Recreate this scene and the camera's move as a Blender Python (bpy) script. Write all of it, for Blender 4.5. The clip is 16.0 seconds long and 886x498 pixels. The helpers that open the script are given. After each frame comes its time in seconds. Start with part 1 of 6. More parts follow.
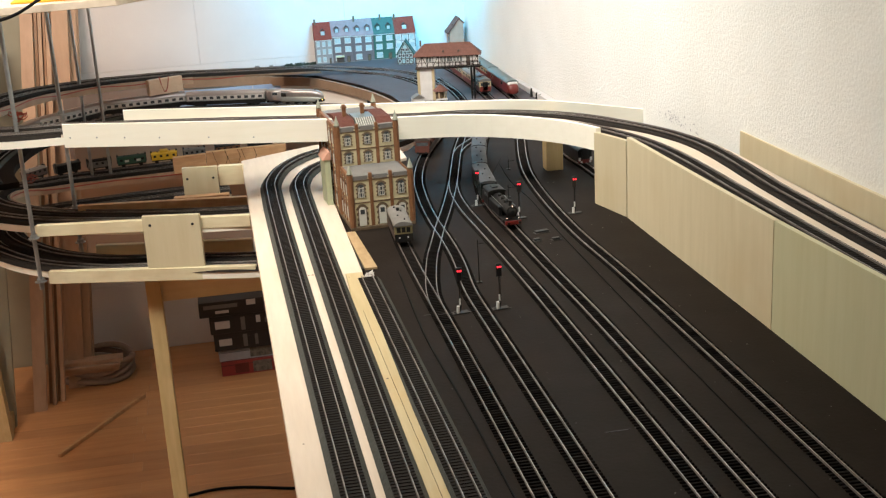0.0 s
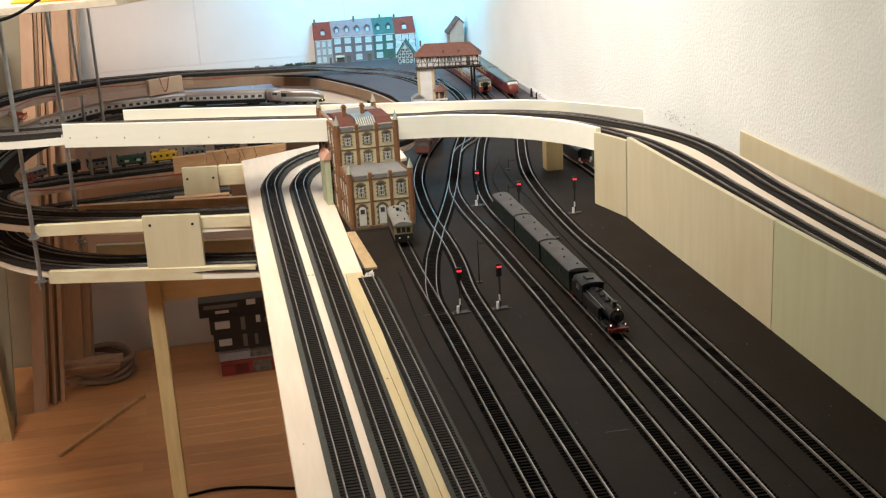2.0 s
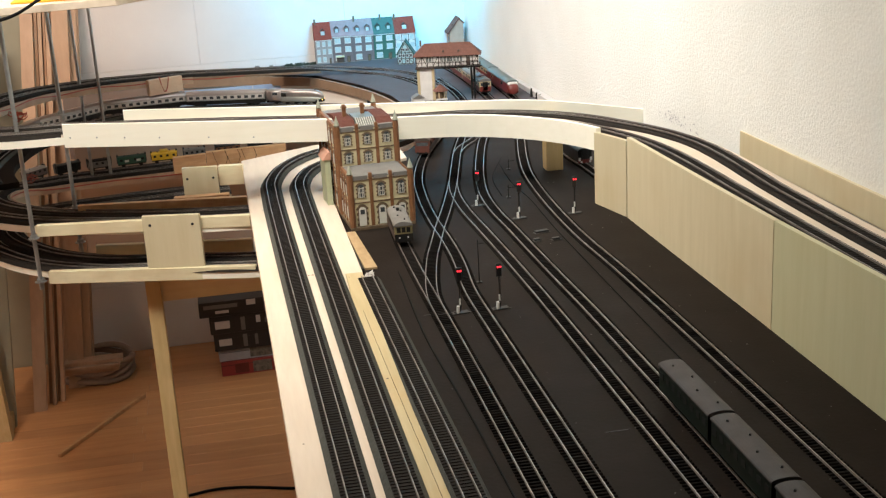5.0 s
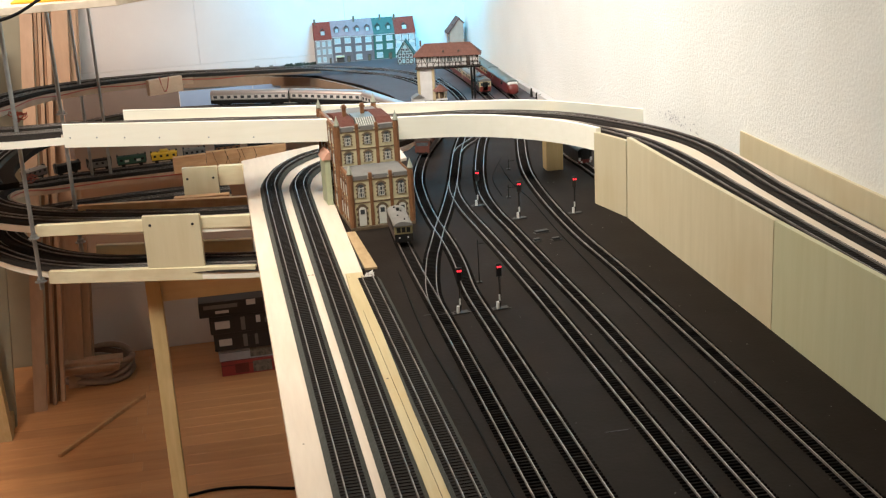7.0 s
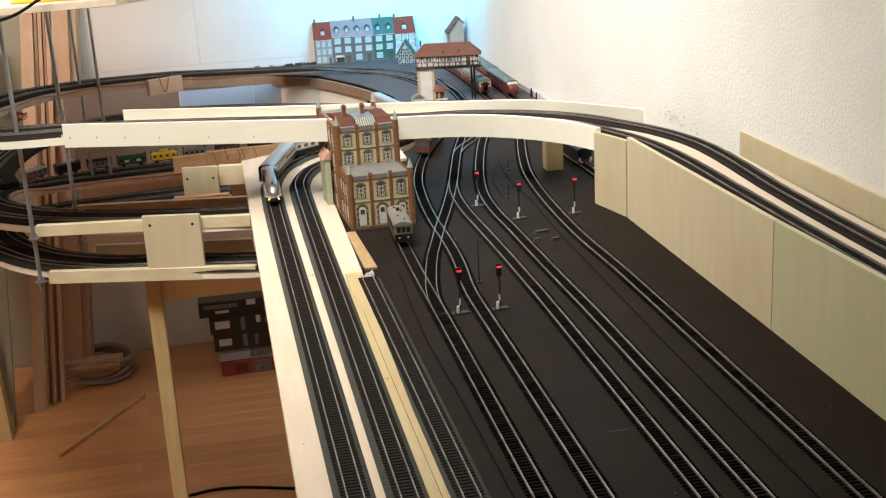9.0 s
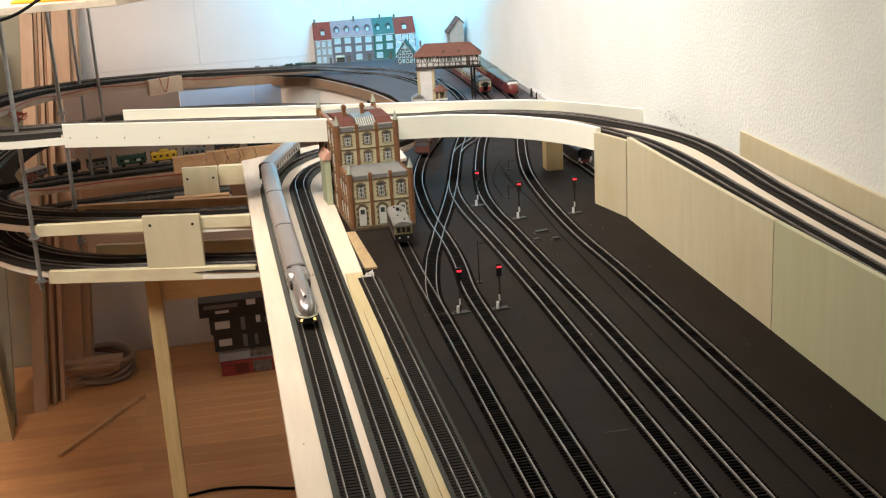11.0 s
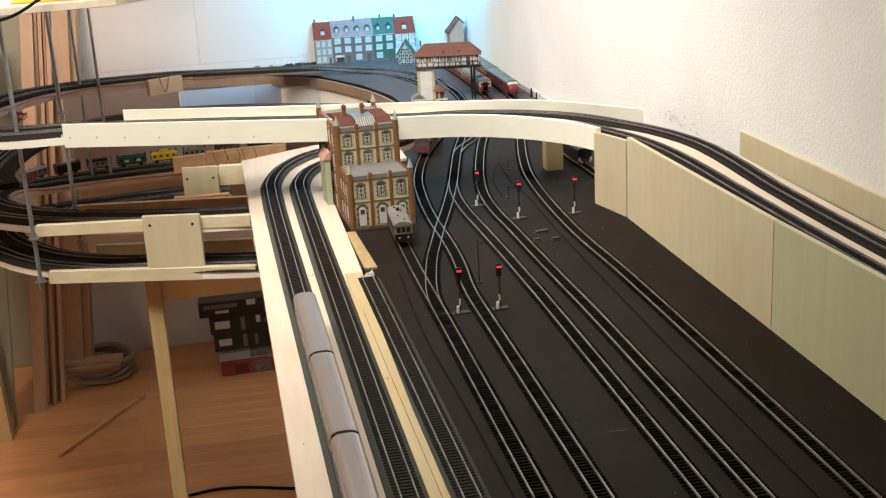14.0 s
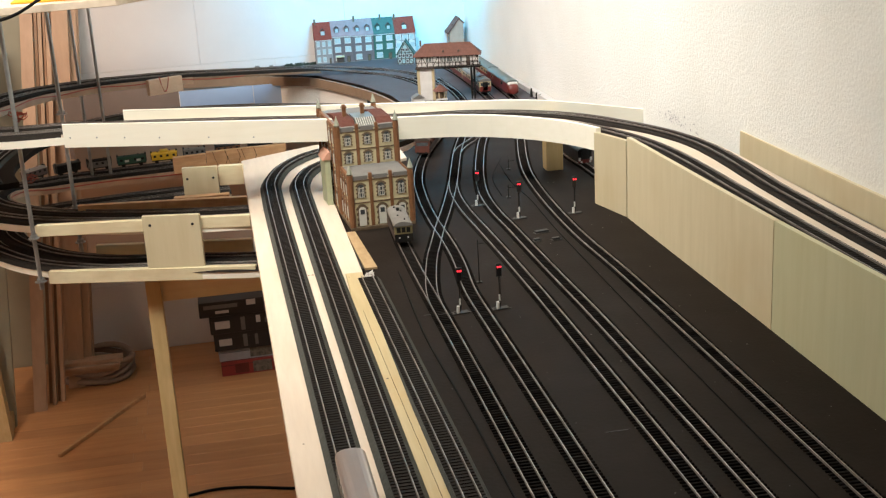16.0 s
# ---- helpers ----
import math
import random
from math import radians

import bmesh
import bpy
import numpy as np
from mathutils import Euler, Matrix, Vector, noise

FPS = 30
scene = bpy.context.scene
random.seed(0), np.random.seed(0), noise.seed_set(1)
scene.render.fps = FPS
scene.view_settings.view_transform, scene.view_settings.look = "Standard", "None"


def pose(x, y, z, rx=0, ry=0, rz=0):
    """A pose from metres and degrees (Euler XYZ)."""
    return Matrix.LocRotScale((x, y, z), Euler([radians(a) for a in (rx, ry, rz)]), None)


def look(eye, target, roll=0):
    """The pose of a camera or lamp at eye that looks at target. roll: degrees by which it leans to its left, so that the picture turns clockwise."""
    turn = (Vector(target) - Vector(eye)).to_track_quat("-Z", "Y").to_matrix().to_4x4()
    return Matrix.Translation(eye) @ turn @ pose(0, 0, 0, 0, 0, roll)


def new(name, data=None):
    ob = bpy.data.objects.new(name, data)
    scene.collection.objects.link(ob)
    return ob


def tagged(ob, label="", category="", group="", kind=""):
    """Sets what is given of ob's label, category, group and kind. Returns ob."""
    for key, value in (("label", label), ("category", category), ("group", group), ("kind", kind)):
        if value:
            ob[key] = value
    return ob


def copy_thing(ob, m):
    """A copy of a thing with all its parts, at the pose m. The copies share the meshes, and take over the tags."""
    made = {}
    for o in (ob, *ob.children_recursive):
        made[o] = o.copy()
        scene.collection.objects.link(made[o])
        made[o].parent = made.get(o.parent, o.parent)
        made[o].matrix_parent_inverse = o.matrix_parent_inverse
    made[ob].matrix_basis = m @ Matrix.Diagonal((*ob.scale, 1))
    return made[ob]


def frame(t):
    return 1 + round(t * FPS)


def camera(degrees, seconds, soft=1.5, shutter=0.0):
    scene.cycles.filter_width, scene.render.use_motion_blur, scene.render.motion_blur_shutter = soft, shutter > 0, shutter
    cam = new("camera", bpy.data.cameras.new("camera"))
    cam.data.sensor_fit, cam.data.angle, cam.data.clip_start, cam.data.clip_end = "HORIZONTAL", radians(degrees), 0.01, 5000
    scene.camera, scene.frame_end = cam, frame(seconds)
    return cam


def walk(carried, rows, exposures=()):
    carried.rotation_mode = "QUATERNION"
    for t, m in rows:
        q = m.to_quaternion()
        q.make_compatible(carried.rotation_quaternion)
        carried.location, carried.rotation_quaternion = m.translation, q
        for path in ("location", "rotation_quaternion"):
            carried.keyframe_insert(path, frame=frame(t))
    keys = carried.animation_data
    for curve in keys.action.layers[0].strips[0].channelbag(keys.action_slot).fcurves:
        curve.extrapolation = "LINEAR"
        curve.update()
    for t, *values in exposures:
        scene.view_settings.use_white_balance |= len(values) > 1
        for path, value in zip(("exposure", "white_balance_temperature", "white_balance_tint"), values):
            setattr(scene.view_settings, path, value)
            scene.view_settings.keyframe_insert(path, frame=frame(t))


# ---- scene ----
cam = camera(39.61, 16.0, soft=1.25)
CAM_POSE = pose(0.0, 0.0, 0.6328, 72.474, 3.1115, -10.947)
walk(cam, [(0.0, CAM_POSE), (16.0, CAM_POSE)])

# ---- world and light ----
world = bpy.data.worlds.new("room_dark")
scene.world = world
world.use_nodes = True
world.node_tree.nodes["Background"].inputs[0].default_value = (0.9, 0.85, 0.8, 1)
world.node_tree.nodes["Background"].inputs[1].default_value = 0.05
scene.view_settings.exposure = 0.73


def area_lamp(name, eye, target, sx, sy, watts, colour, spread=180):
    data = bpy.data.lights.new(name, "AREA")
    data.shape, data.size, data.size_y, data.energy, data.color = "RECTANGLE", sx, sy, watts, colour
    data.spread = radians(spread)
    ob = new(name, data)
    ob.matrix_world = look(eye, target)
    return ob


area_lamp("ceiling_light", (-0.34, 1.55, 1.44), (0.05, 2.25, 0.0), 1.0, 0.4, 14.5, (0.965, 0.955, 0.88), 130)
area_lamp("ceiling_light", (0.20, 2.40, 1.36), (0.92, 3.05, 0.38), 0.9, 0.5, 7.0, (0.92, 0.99, 1.0), 120)
area_lamp("ceiling_light", (-1.10, 2.75, 1.44), (-0.55, 3.3, -0.9), 0.5, 0.5, 18, (1.0, 0.78, 0.63), 122)
area_lamp("wall_light", (0.62, 3.76, 0.62), (0.60, 4.25, 0.34), 0.34, 0.05, 4.2, (0.05, 0.57, 1.0), 110)


# ---- materials ----
def mat(name, c1, c2=None, scale=20.0, rough=0.6, metal=0.0, bump=0.0, bump_scale=None, stretch=(1, 1, 1), rough_var=0.12,
        spot=None, spot_scale=6.0, spot_amount=0.35, emit=None, emit_strength=0.0, coat=0.0, coords="Object", vary=0.0, spec=0.5, bump_dist=0.002):
    """Two tones mixed by noise at one scale, stains at a second, relief, uneven gloss, and a shade of its own for each object."""
    m = bpy.data.materials.new(name)
    m.use_nodes = True
    nt = m.node_tree
    bsdf = nt.nodes["Principled BSDF"]
    c2 = c2 or c1
    tc = nt.nodes.new("ShaderNodeTexCoord")
    mp = nt.nodes.new("ShaderNodeMapping")
    mp.inputs["Scale"].default_value = stretch
    nt.links.new(tc.outputs[coords], mp.inputs["Vector"])
    n1 = nt.nodes.new("ShaderNodeTexNoise")
    n1.inputs["Scale"].default_value, n1.inputs["Detail"].default_value = scale, 6.0
    n1.inputs["Roughness"].default_value = 0.6
    nt.links.new(mp.outputs[0], n1.inputs["Vector"])
    ramp = nt.nodes.new("ShaderNodeMapRange")
    ramp.inputs["From Min"].default_value, ramp.inputs["From Max"].default_value = 0.3, 0.7
    nt.links.new(n1.outputs["Fac"], ramp.inputs["Value"])
    mix = nt.nodes.new("ShaderNodeMix")
    mix.data_type = "RGBA"
    mix.inputs["A"].default_value, mix.inputs["B"].default_value = (*c1, 1), (*c2, 1)
    nt.links.new(ramp.outputs[0], mix.inputs["Factor"])
    colour = mix.outputs["Result"]
    n2 = nt.nodes.new("ShaderNodeTexNoise")
    n2.inputs["Scale"].default_value, n2.inputs["Detail"].default_value = spot_scale, 4.0
    nt.links.new(tc.outputs[coords], n2.inputs["Vector"])
    if spot:
        r2 = nt.nodes.new("ShaderNodeMapRange")
        r2.inputs["From Min"].default_value, r2.inputs["From Max"].default_value = 0.5, 0.72
        r2.inputs["To Max"].default_value = spot_amount
        nt.links.new(n2.outputs["Fac"], r2.inputs["Value"])
        mix2 = nt.nodes.new("ShaderNodeMix")
        mix2.data_type = "RGBA"
        nt.links.new(r2.outputs[0], mix2.inputs["Factor"])
        nt.links.new(colour, mix2.inputs["A"])
        mix2.inputs["B"].default_value = (*spot, 1)
        colour = mix2.outputs["Result"]
    if vary:
        info = nt.nodes.new("ShaderNodeObjectInfo")
        hsv = nt.nodes.new("ShaderNodeHueSaturation")
        r3 = nt.nodes.new("ShaderNodeMapRange")
        r3.inputs["To Min"].default_value, r3.inputs["To Max"].default_value = 1 - vary, 1 + vary
        nt.links.new(info.outputs["Random"], r3.inputs["Value"])
        nt.links.new(r3.outputs[0], hsv.inputs["Value"])
        nt.links.new(colour, hsv.inputs["Color"])
        colour = hsv.outputs["Color"]
    nt.links.new(colour, bsdf.inputs["Base Color"])
    rr = nt.nodes.new("ShaderNodeMapRange")
    rr.inputs["To Min"].default_value, rr.inputs["To Max"].default_value = max(0.02, rough - rough_var), min(1.0, rough + rough_var)
    nt.links.new(n2.outputs["Fac"], rr.inputs["Value"])
    nt.links.new(rr.outputs[0], bsdf.inputs["Roughness"])
    bsdf.inputs["Metallic"].default_value = metal
    bsdf.inputs["Specular IOR Level"].default_value = spec
    bsdf.inputs["Coat Weight"].default_value = coat
    if bump:
        nb = nt.nodes.new("ShaderNodeTexNoise")
        nb.inputs["Scale"].default_value, nb.inputs["Detail"].default_value = bump_scale or scale * 3, 5.0
        nt.links.new(mp.outputs[0], nb.inputs["Vector"])
        bp = nt.nodes.new("ShaderNodeBump")
        bp.inputs["Strength"].default_value, bp.inputs["Distance"].default_value = bump, bump_dist
        nt.links.new(nb.outputs["Fac"], bp.inputs["Height"])
        nt.links.new(bp.outputs[0], bsdf.inputs["Normal"])
    if emit:
        bsdf.inputs["Emission Color"].default_value = (*emit, 1)
        bsdf.inputs["Emission Strength"].default_value = emit_strength
    return m


M_BOARD = mat("dark_baseboard_paint", (0.0128, 0.0090, 0.0068), (0.0185, 0.0134, 0.0104), 9, 0.62, bump=0.15, bump_scale=160,
              spot=(0.0240, 0.0185, 0.0150), spot_scale=7, spot_amount=0.6, spec=0.07)
M_WHITE = mat("pale_sanded_plywood", (0.64, 0.52, 0.40), (0.72, 0.60, 0.475), 14, 0.55, stretch=(6, 0.6, 6), bump=0.05, bump_scale=80,
              spot=(0.66, 0.50, 0.34), spot_scale=4, spot_amount=0.25)
M_PLYX = mat("pale_plywood_lengthwise", (0.86, 0.81, 0.68), (0.90, 0.85, 0.73), 14, 0.55, stretch=(0.6, 6, 6), bump=0.05, bump_scale=80,
             spot=(0.70, 0.56, 0.38), spot_scale=4, spot_amount=0.25)
M_PLYZ = mat("poplar_plywood_upright_grain", (0.56, 0.475, 0.30), (0.62, 0.535, 0.36), 8, 0.5, stretch=(6, 6, 0.6), bump=0.08, bump_scale=60,
             spot=(0.50, 0.38, 0.20), spot_scale=5, spot_amount=0.55, vary=0.05)
# Near ramp panel: greenish wood, with the fall-off of light darkened into its colour.
M_PLYG = mat("greenish_dimmed_poplar", (0.50, 0.47, 0.28), (0.56, 0.53, 0.34), 9, 0.5, stretch=(5, 5, 0.5), bump=0.05, bump_scale=60,
             spot=(0.46, 0.41, 0.22), spot_scale=3.5, spot_amount=0.35)
M_PINE = mat("yellow_pine_strip", (0.48, 0.37, 0.19), (0.56, 0.45, 0.26), 18, 0.5, stretch=(6, 0.5, 6), bump=0.06, bump_scale=70,
             spot=(0.50, 0.32, 0.14), spot_scale=8, spot_amount=0.5)
M_PINEX = mat("pine_batten", (0.68, 0.58, 0.37), (0.76, 0.66, 0.45), 18, 0.5, stretch=(0.5, 6, 6), bump=0.06, bump_scale=70,
              spot=(0.48, 0.31, 0.15), spot_scale=8, spot_amount=0.5, vary=0.08)
M_PINEZ = mat("pine_post", (0.50, 0.36, 0.16), (0.60, 0.45, 0.23), 18, 0.5, stretch=(6, 6, 0.5), bump=0.06, bump_scale=70,
              spot=(0.36, 0.23, 0.10), spot_scale=8, spot_amount=0.5, vary=0.08)
M_WALL = mat("white_painted_block_wall", (0.61, 0.58, 0.555), (0.67, 0.64, 0.615), 3, 0.85, bump=0.25, bump_scale=140, spot=(0.66, 0.63, 0.60),
             spot_scale=2.5, spot_amount=0.25)
M_PLASTER = mat("white_rough_plaster", (0.78, 0.76, 0.70), (0.84, 0.82, 0.77), 4, 0.9, bump=0.5, bump_scale=170, bump_dist=0.0036, spot=(0.68, 0.66, 0.60),
                spot_scale=3, spot_amount=0.25)
M_FLOOR = mat("beech_laminate", (0.48, 0.215, 0.083), (0.59, 0.30, 0.125), 8, 0.35, stretch=(0.5, 5, 5), spot=(0.28, 0.12, 0.05), spot_scale=3,
              spot_amount=0.4, vary=0.1)
# Plywood whose dark brown includes the shade under the rear board's edge.
M_BROWNPLY = mat("shaded_brown_plywood", (0.20, 0.135, 0.085), (0.27, 0.185, 0.12), 20, 0.6, spot=(0.15, 0.10, 0.06), spot_scale=10)
M_BED = mat("grey_foam_roadbed", (0.060, 0.060, 0.053), (0.085, 0.085, 0.076), 150, 0.9, bump=0.4, bump_scale=500, spec=0.1)
M_BEDK = mat("dark_brown_roadbed", (0.020, 0.0155, 0.013), (0.030, 0.024, 0.020), 150, 0.9, bump=0.4, bump_scale=500, spec=0.1)
M_BALLAST = mat("dark_brown_ballast", (0.022, 0.0185, 0.016), (0.038, 0.032, 0.028), 300, 0.9, bump=0.6, bump_scale=700, spec=0.1)
M_SLEEPER = mat("dark_brown_plastic_sleeper", (0.0080, 0.0066, 0.0060), (0.0150, 0.0125, 0.0112), 60, 0.75, spec=0.02, vary=0.6)
M_SLEEPERB = mat("brown_plastic_sleeper", (0.0165, 0.0130, 0.0110), (0.024, 0.019, 0.0165), 60, 0.6, spec=0.12)
M_RAIL = mat("nickel_silver_rail", (0.40, 0.37, 0.35), (0.56, 0.53, 0.51), 60, 0.40, metal=1.0, spot=(0.09, 0.068, 0.056), spot_scale=16, spot_amount=0.7)
M_RAILSIDE = mat("browned_rail_side", (0.15, 0.125, 0.11), (0.21, 0.18, 0.16), 60, 0.55, metal=0.5, spot=(0.07, 0.05, 0.04), spot_scale=16, spot_amount=0.6)
M_STEEL = mat("zinc_plated_threaded_rod", (0.30, 0.31, 0.31), (0.42, 0.43, 0.42), 60, 0.4, metal=0.8)
M_BLACK = mat("black_matt_paint", (0.010, 0.010, 0.011), (0.018, 0.017, 0.017), 50, 0.45)


# ---- mesh helpers ----
def link_mesh(name, verts, faces, material, parent=None, label="", smooth=False, kind=""):
    me = bpy.data.meshes.new(name)
    me.from_pydata(verts, [], faces)
    me.update()
    me.materials.append(material)
    if smooth:
        me.shade_smooth()
    ob = new(name, me)
    if parent is not None:
        ob.parent = parent
    return tagged(ob, label=label, kind=kind)


def part(name, bm, material, parent=None, label="", smooth=False):
    me = bpy.data.meshes.new(name)
    bm.to_mesh(me)
    bm.free()
    me.materials.append(material)
    if smooth:
        me.shade_smooth()
    ob = new(name, me)
    if parent is not None:
        ob.parent = parent
    return tagged(ob, label=label)


def empty(name, label, category, m=None, group=""):
    ob = new(name)
    ob.empty_display_size = 0.02
    if m is not None:
        ob.matrix_basis = m
    return tagged(ob, label=label, category=category, group=group)


def cube(x0, x1, y0, y1, z0, z1, bevel=0.0, bm=None):
    """A box with softened edges, added to bm if one is given."""
    one = bmesh.new()
    bmesh.ops.create_cube(one, size=1.0)
    for v in one.verts:
        v.co = Vector((x0 + (v.co.x + 0.5) * (x1 - x0), y0 + (v.co.y + 0.5) * (y1 - y0), z0 + (v.co.z + 0.5) * (z1 - z0)))
    if bevel:
        bmesh.ops.bevel(one, geom=one.edges[:], offset=bevel, segments=1, affect="EDGES")
    return joined(bm, one)


def joined(bm, one):
    if bm is None:
        return one
    me = bpy.data.meshes.new("scrap")
    one.to_mesh(me)
    one.free()
    bm.from_mesh(me)
    bpy.data.meshes.remove(me)
    return bm


def cone(m, r1, r2, depth, segments=10, bm=None):
    """A tapered round bar along z from its foot, at the pose m."""
    one = bmesh.new()
    bmesh.ops.create_cone(one, cap_ends=True, segments=segments, radius1=r1, radius2=max(r2, 1e-5), depth=depth,
                          matrix=m @ Matrix.Translation((0, 0, depth / 2)))
    return joined(bm, one)


def prism(outline, z0, z1, bevel=0.0, bm=None):
    """An upright slab with a given outline."""
    one = bmesh.new()
    low = [one.verts.new((x, y, z0)) for x, y in outline]
    high = [one.verts.new((x, y, z1)) for x, y in outline]
    n = len(outline)
    one.faces.new(low[::-1]), one.faces.new(high)
    for i in range(n):
        one.faces.new((low[i], low[(i + 1) % n], high[(i + 1) % n], high[i]))
    bmesh.ops.recalc_face_normals(one, faces=one.faces[:])
    if bevel:
        bmesh.ops.bevel(one, geom=one.edges[:], offset=bevel, segments=1, affect="EDGES")
    return joined(bm, one)


def profile_x(outline, x0, x1, bm=None):
    """A bar along x with the outline (y, z)."""
    one = prism(outline, x0, x1)
    for v in one.verts:
        v.co = Vector((v.co.z, v.co.x, v.co.y))
    bmesh.ops.recalc_face_normals(one, faces=one.faces[:])
    return joined(bm, one)


def profile_y(outline, y0, y1, bm=None):
    """A bar along y with the outline (x, z)."""
    one = prism(outline, y0, y1)
    for v in one.verts:
        v.co = Vector((v.co.x, v.co.z, v.co.y))
    bmesh.ops.recalc_face_normals(one, faces=one.faces[:])
    return joined(bm, one)


class Line:
    """A smooth line through points (x, y, z), by the length along it."""

    def __init__(self, points, step=0.01):
        pts = [Vector(p) for p in points]
        ext = [pts[0] * 2 - pts[1]] + pts + [pts[-1] * 2 - pts[-2]]
        out = []
        for i in range(1, len(ext) - 2):
            a, b, c, d = ext[i - 1:i + 3]
            n = max(2, int((c - b).length / step))
            for k in range(n):
                u = k / n
                out.append(0.5 * ((2 * b) + (c - a) * u + (2 * a - 5 * b + 4 * c - d) * u * u + (3 * b - a - 3 * c + d) * u ** 3))
        out.append(pts[-1])
        self.p, self.s = out, [0.0]
        for a, b in zip(out, out[1:]):
            self.s.append(self.s[-1] + (b - a).length)
        self.length = self.s[-1]

    def at(self, s):
        if s <= 0:
            return self.p[0] + (self.p[1] - self.p[0]).normalized() * s
        if s >= self.length:
            return self.p[-1] + (self.p[-1] - self.p[-2]).normalized() * (s - self.length)
        i = int(np.searchsorted(self.s, s, side="right")) - 1
        i = min(i, len(self.p) - 2)
        u = (s - self.s[i]) / max(1e-9, self.s[i + 1] - self.s[i])
        return self.p[i].lerp(self.p[i + 1], u)

    def heading(self, s, d=0.004):
        return (self.at(s + d) - self.at(s - d)).normalized()

    def side(self, s):
        h = self.heading(s)
        return Vector((h.y, -h.x, 0)).normalized()

    def nodes(self, step):
        n = max(2, int(self.length / step) + 1)
        return [self.length * i / (n - 1) for i in range(n)]


def arc(cx, cy, r, a0, a1, z0, z1, n=12):
    return [(cx + r * math.cos(radians(a0 + (a1 - a0) * i / n)), cy + r * math.sin(radians(a0 + (a1 - a0) * i / n)), z0 + (z1 - z0) * i / n)
            for i in range(n + 1)]


def sweep(line, outline, step=0.02, closed=True):
    """Verts and faces of an outline (across, up) drawn along a line."""
    verts, faces, k = [], [], len(outline)
    stations = line.nodes(step)
    for s in stations:
        c, w = line.at(s), line.side(s)
        verts += [tuple(c + w * a + Vector((0, 0, u))) for a, u in outline]
    for i in range(len(stations) - 1):
        for j in range(k):
            a, b = i * k + j, i * k + (j + 1) % k
            faces.append((a, b, b + k, a + k))
    faces.append(tuple(range(k))[::-1])
    faces.append(tuple(range((len(stations) - 1) * k, len(stations) * k)))
    return verts, faces


GAUGE = 0.0172


def sleeper_mesh(foot, material):
    me = bpy.data.meshes.new("sleeper")
    me.from_pydata([(h * d, w * e, z) for z, d, e in ((foot, 0.0016, 0.0152), (-0.0024, 0.0013, 0.0149)) for h, w in ((-1, -1), (1, -1), (1, 1), (-1, 1))], [],
                   [(4, 5, 6, 7), (0, 1, 5, 4), (1, 2, 6, 5), (2, 3, 7, 6), (3, 0, 4, 7)])
    me.materials.append(material)
    return me


SLEEPER = sleeper_mesh(-0.0045, M_SLEEPER)
SLEEPER_ON_BED = sleeper_mesh(-0.0044, M_SLEEPERB)
NEAR = (1.0, 1.75)


def track(line, label, bed=None, bed_high=0.006, group="model railway tracks", step=0.03, pitch=0.0072, half_bed=0.022, sleepers=True, near=None, shift=0.0):
    """Rails with their head at the line's height, sleepers under them, and a bevelled roadbed where there is one."""
    thing = empty("railway_track", label, "track", group=group)
    if bed:
        w = half_bed
        v, f = sweep(line, [(shift - w, -0.0045 - bed_high), (shift - w + 0.006, -0.0042), (shift + w - 0.006, -0.0042), (shift + w, -0.0045 - bed_high)], step)
        link_mesh("roadbed", v, f, bed, thing, "grey foam roadbed")
        v, f = sweep(line, [(-0.0150, -0.0046), (-0.0150, -0.0036), (0.0150, -0.0036), (0.0150, -0.0046)], step)
        link_mesh("ballast", v, f, M_BALLAST, thing, "dark ballast between the sleepers")
    for sgn in (-1, 1):
        o = sgn * GAUGE / 2
        v, f = sweep(line, [(o - 0.0010, -0.0026), (o - 0.0005, -0.0020), (o - 0.00055, 0), (o + 0.00055, 0), (o + 0.0005, -0.0020), (o + 0.0010, -0.0026)], step)
        rail = link_mesh("rail", v, f, M_RAIL, thing, "worn nickel-silver rail")
        rail.data.materials.append(M_RAILSIDE)
        for i, face in enumerate(rail.data.polygons):
            face.material_index = 0 if i % 6 == 2 else 1
    if sleepers:
        verts, faces = [], []
        n = int(line.length / pitch)
        for i in range(n):
            s = (i + 0.5) * pitch
            c, h, w = line.at(s), line.heading(s), line.side(s)
            h = Vector((h.x, h.y, 0)).normalized()
            if near and near[0] < c.y < near[1]:
                ob = new("sleeper", SLEEPER_ON_BED if bed else SLEEPER)
                ob.parent = thing
                ob.matrix_basis = Matrix.Translation(c) @ Matrix.Rotation(math.atan2(h.y, h.x), 4, "Z")
                continue
            b = len(verts)
            for dz, e in ((-0.0045, 0.0004), (-0.0024, 0.0)):
                for du, dv in ((-1, -1), (1, -1), (1, 1), (-1, 1)):
                    q = c + w * (du * (0.0148 + e)) + h * (dv * (0.0013 + e * 0.7)) + Vector((0, 0, dz))
                    verts.append(tuple(q))
            faces += [tuple(b + k for k in f) for f in ((4, 5, 6, 7), (0, 1, 5, 4), (1, 2, 6, 5), (2, 3, 7, 6), (3, 0, 4, 7))]
        if verts:
            link_mesh("sleeper_strip", verts, faces, M_SLEEPERB if bed else M_SLEEPER, thing, "dark plastic sleepers", kind="stuff")
    return thing


def setting(name, bm, material, label):
    return tagged(part(name, bm, material), label=label, kind="structure")


ZB = -0.007  # top of the dark yard board
FLOOR = -0.98

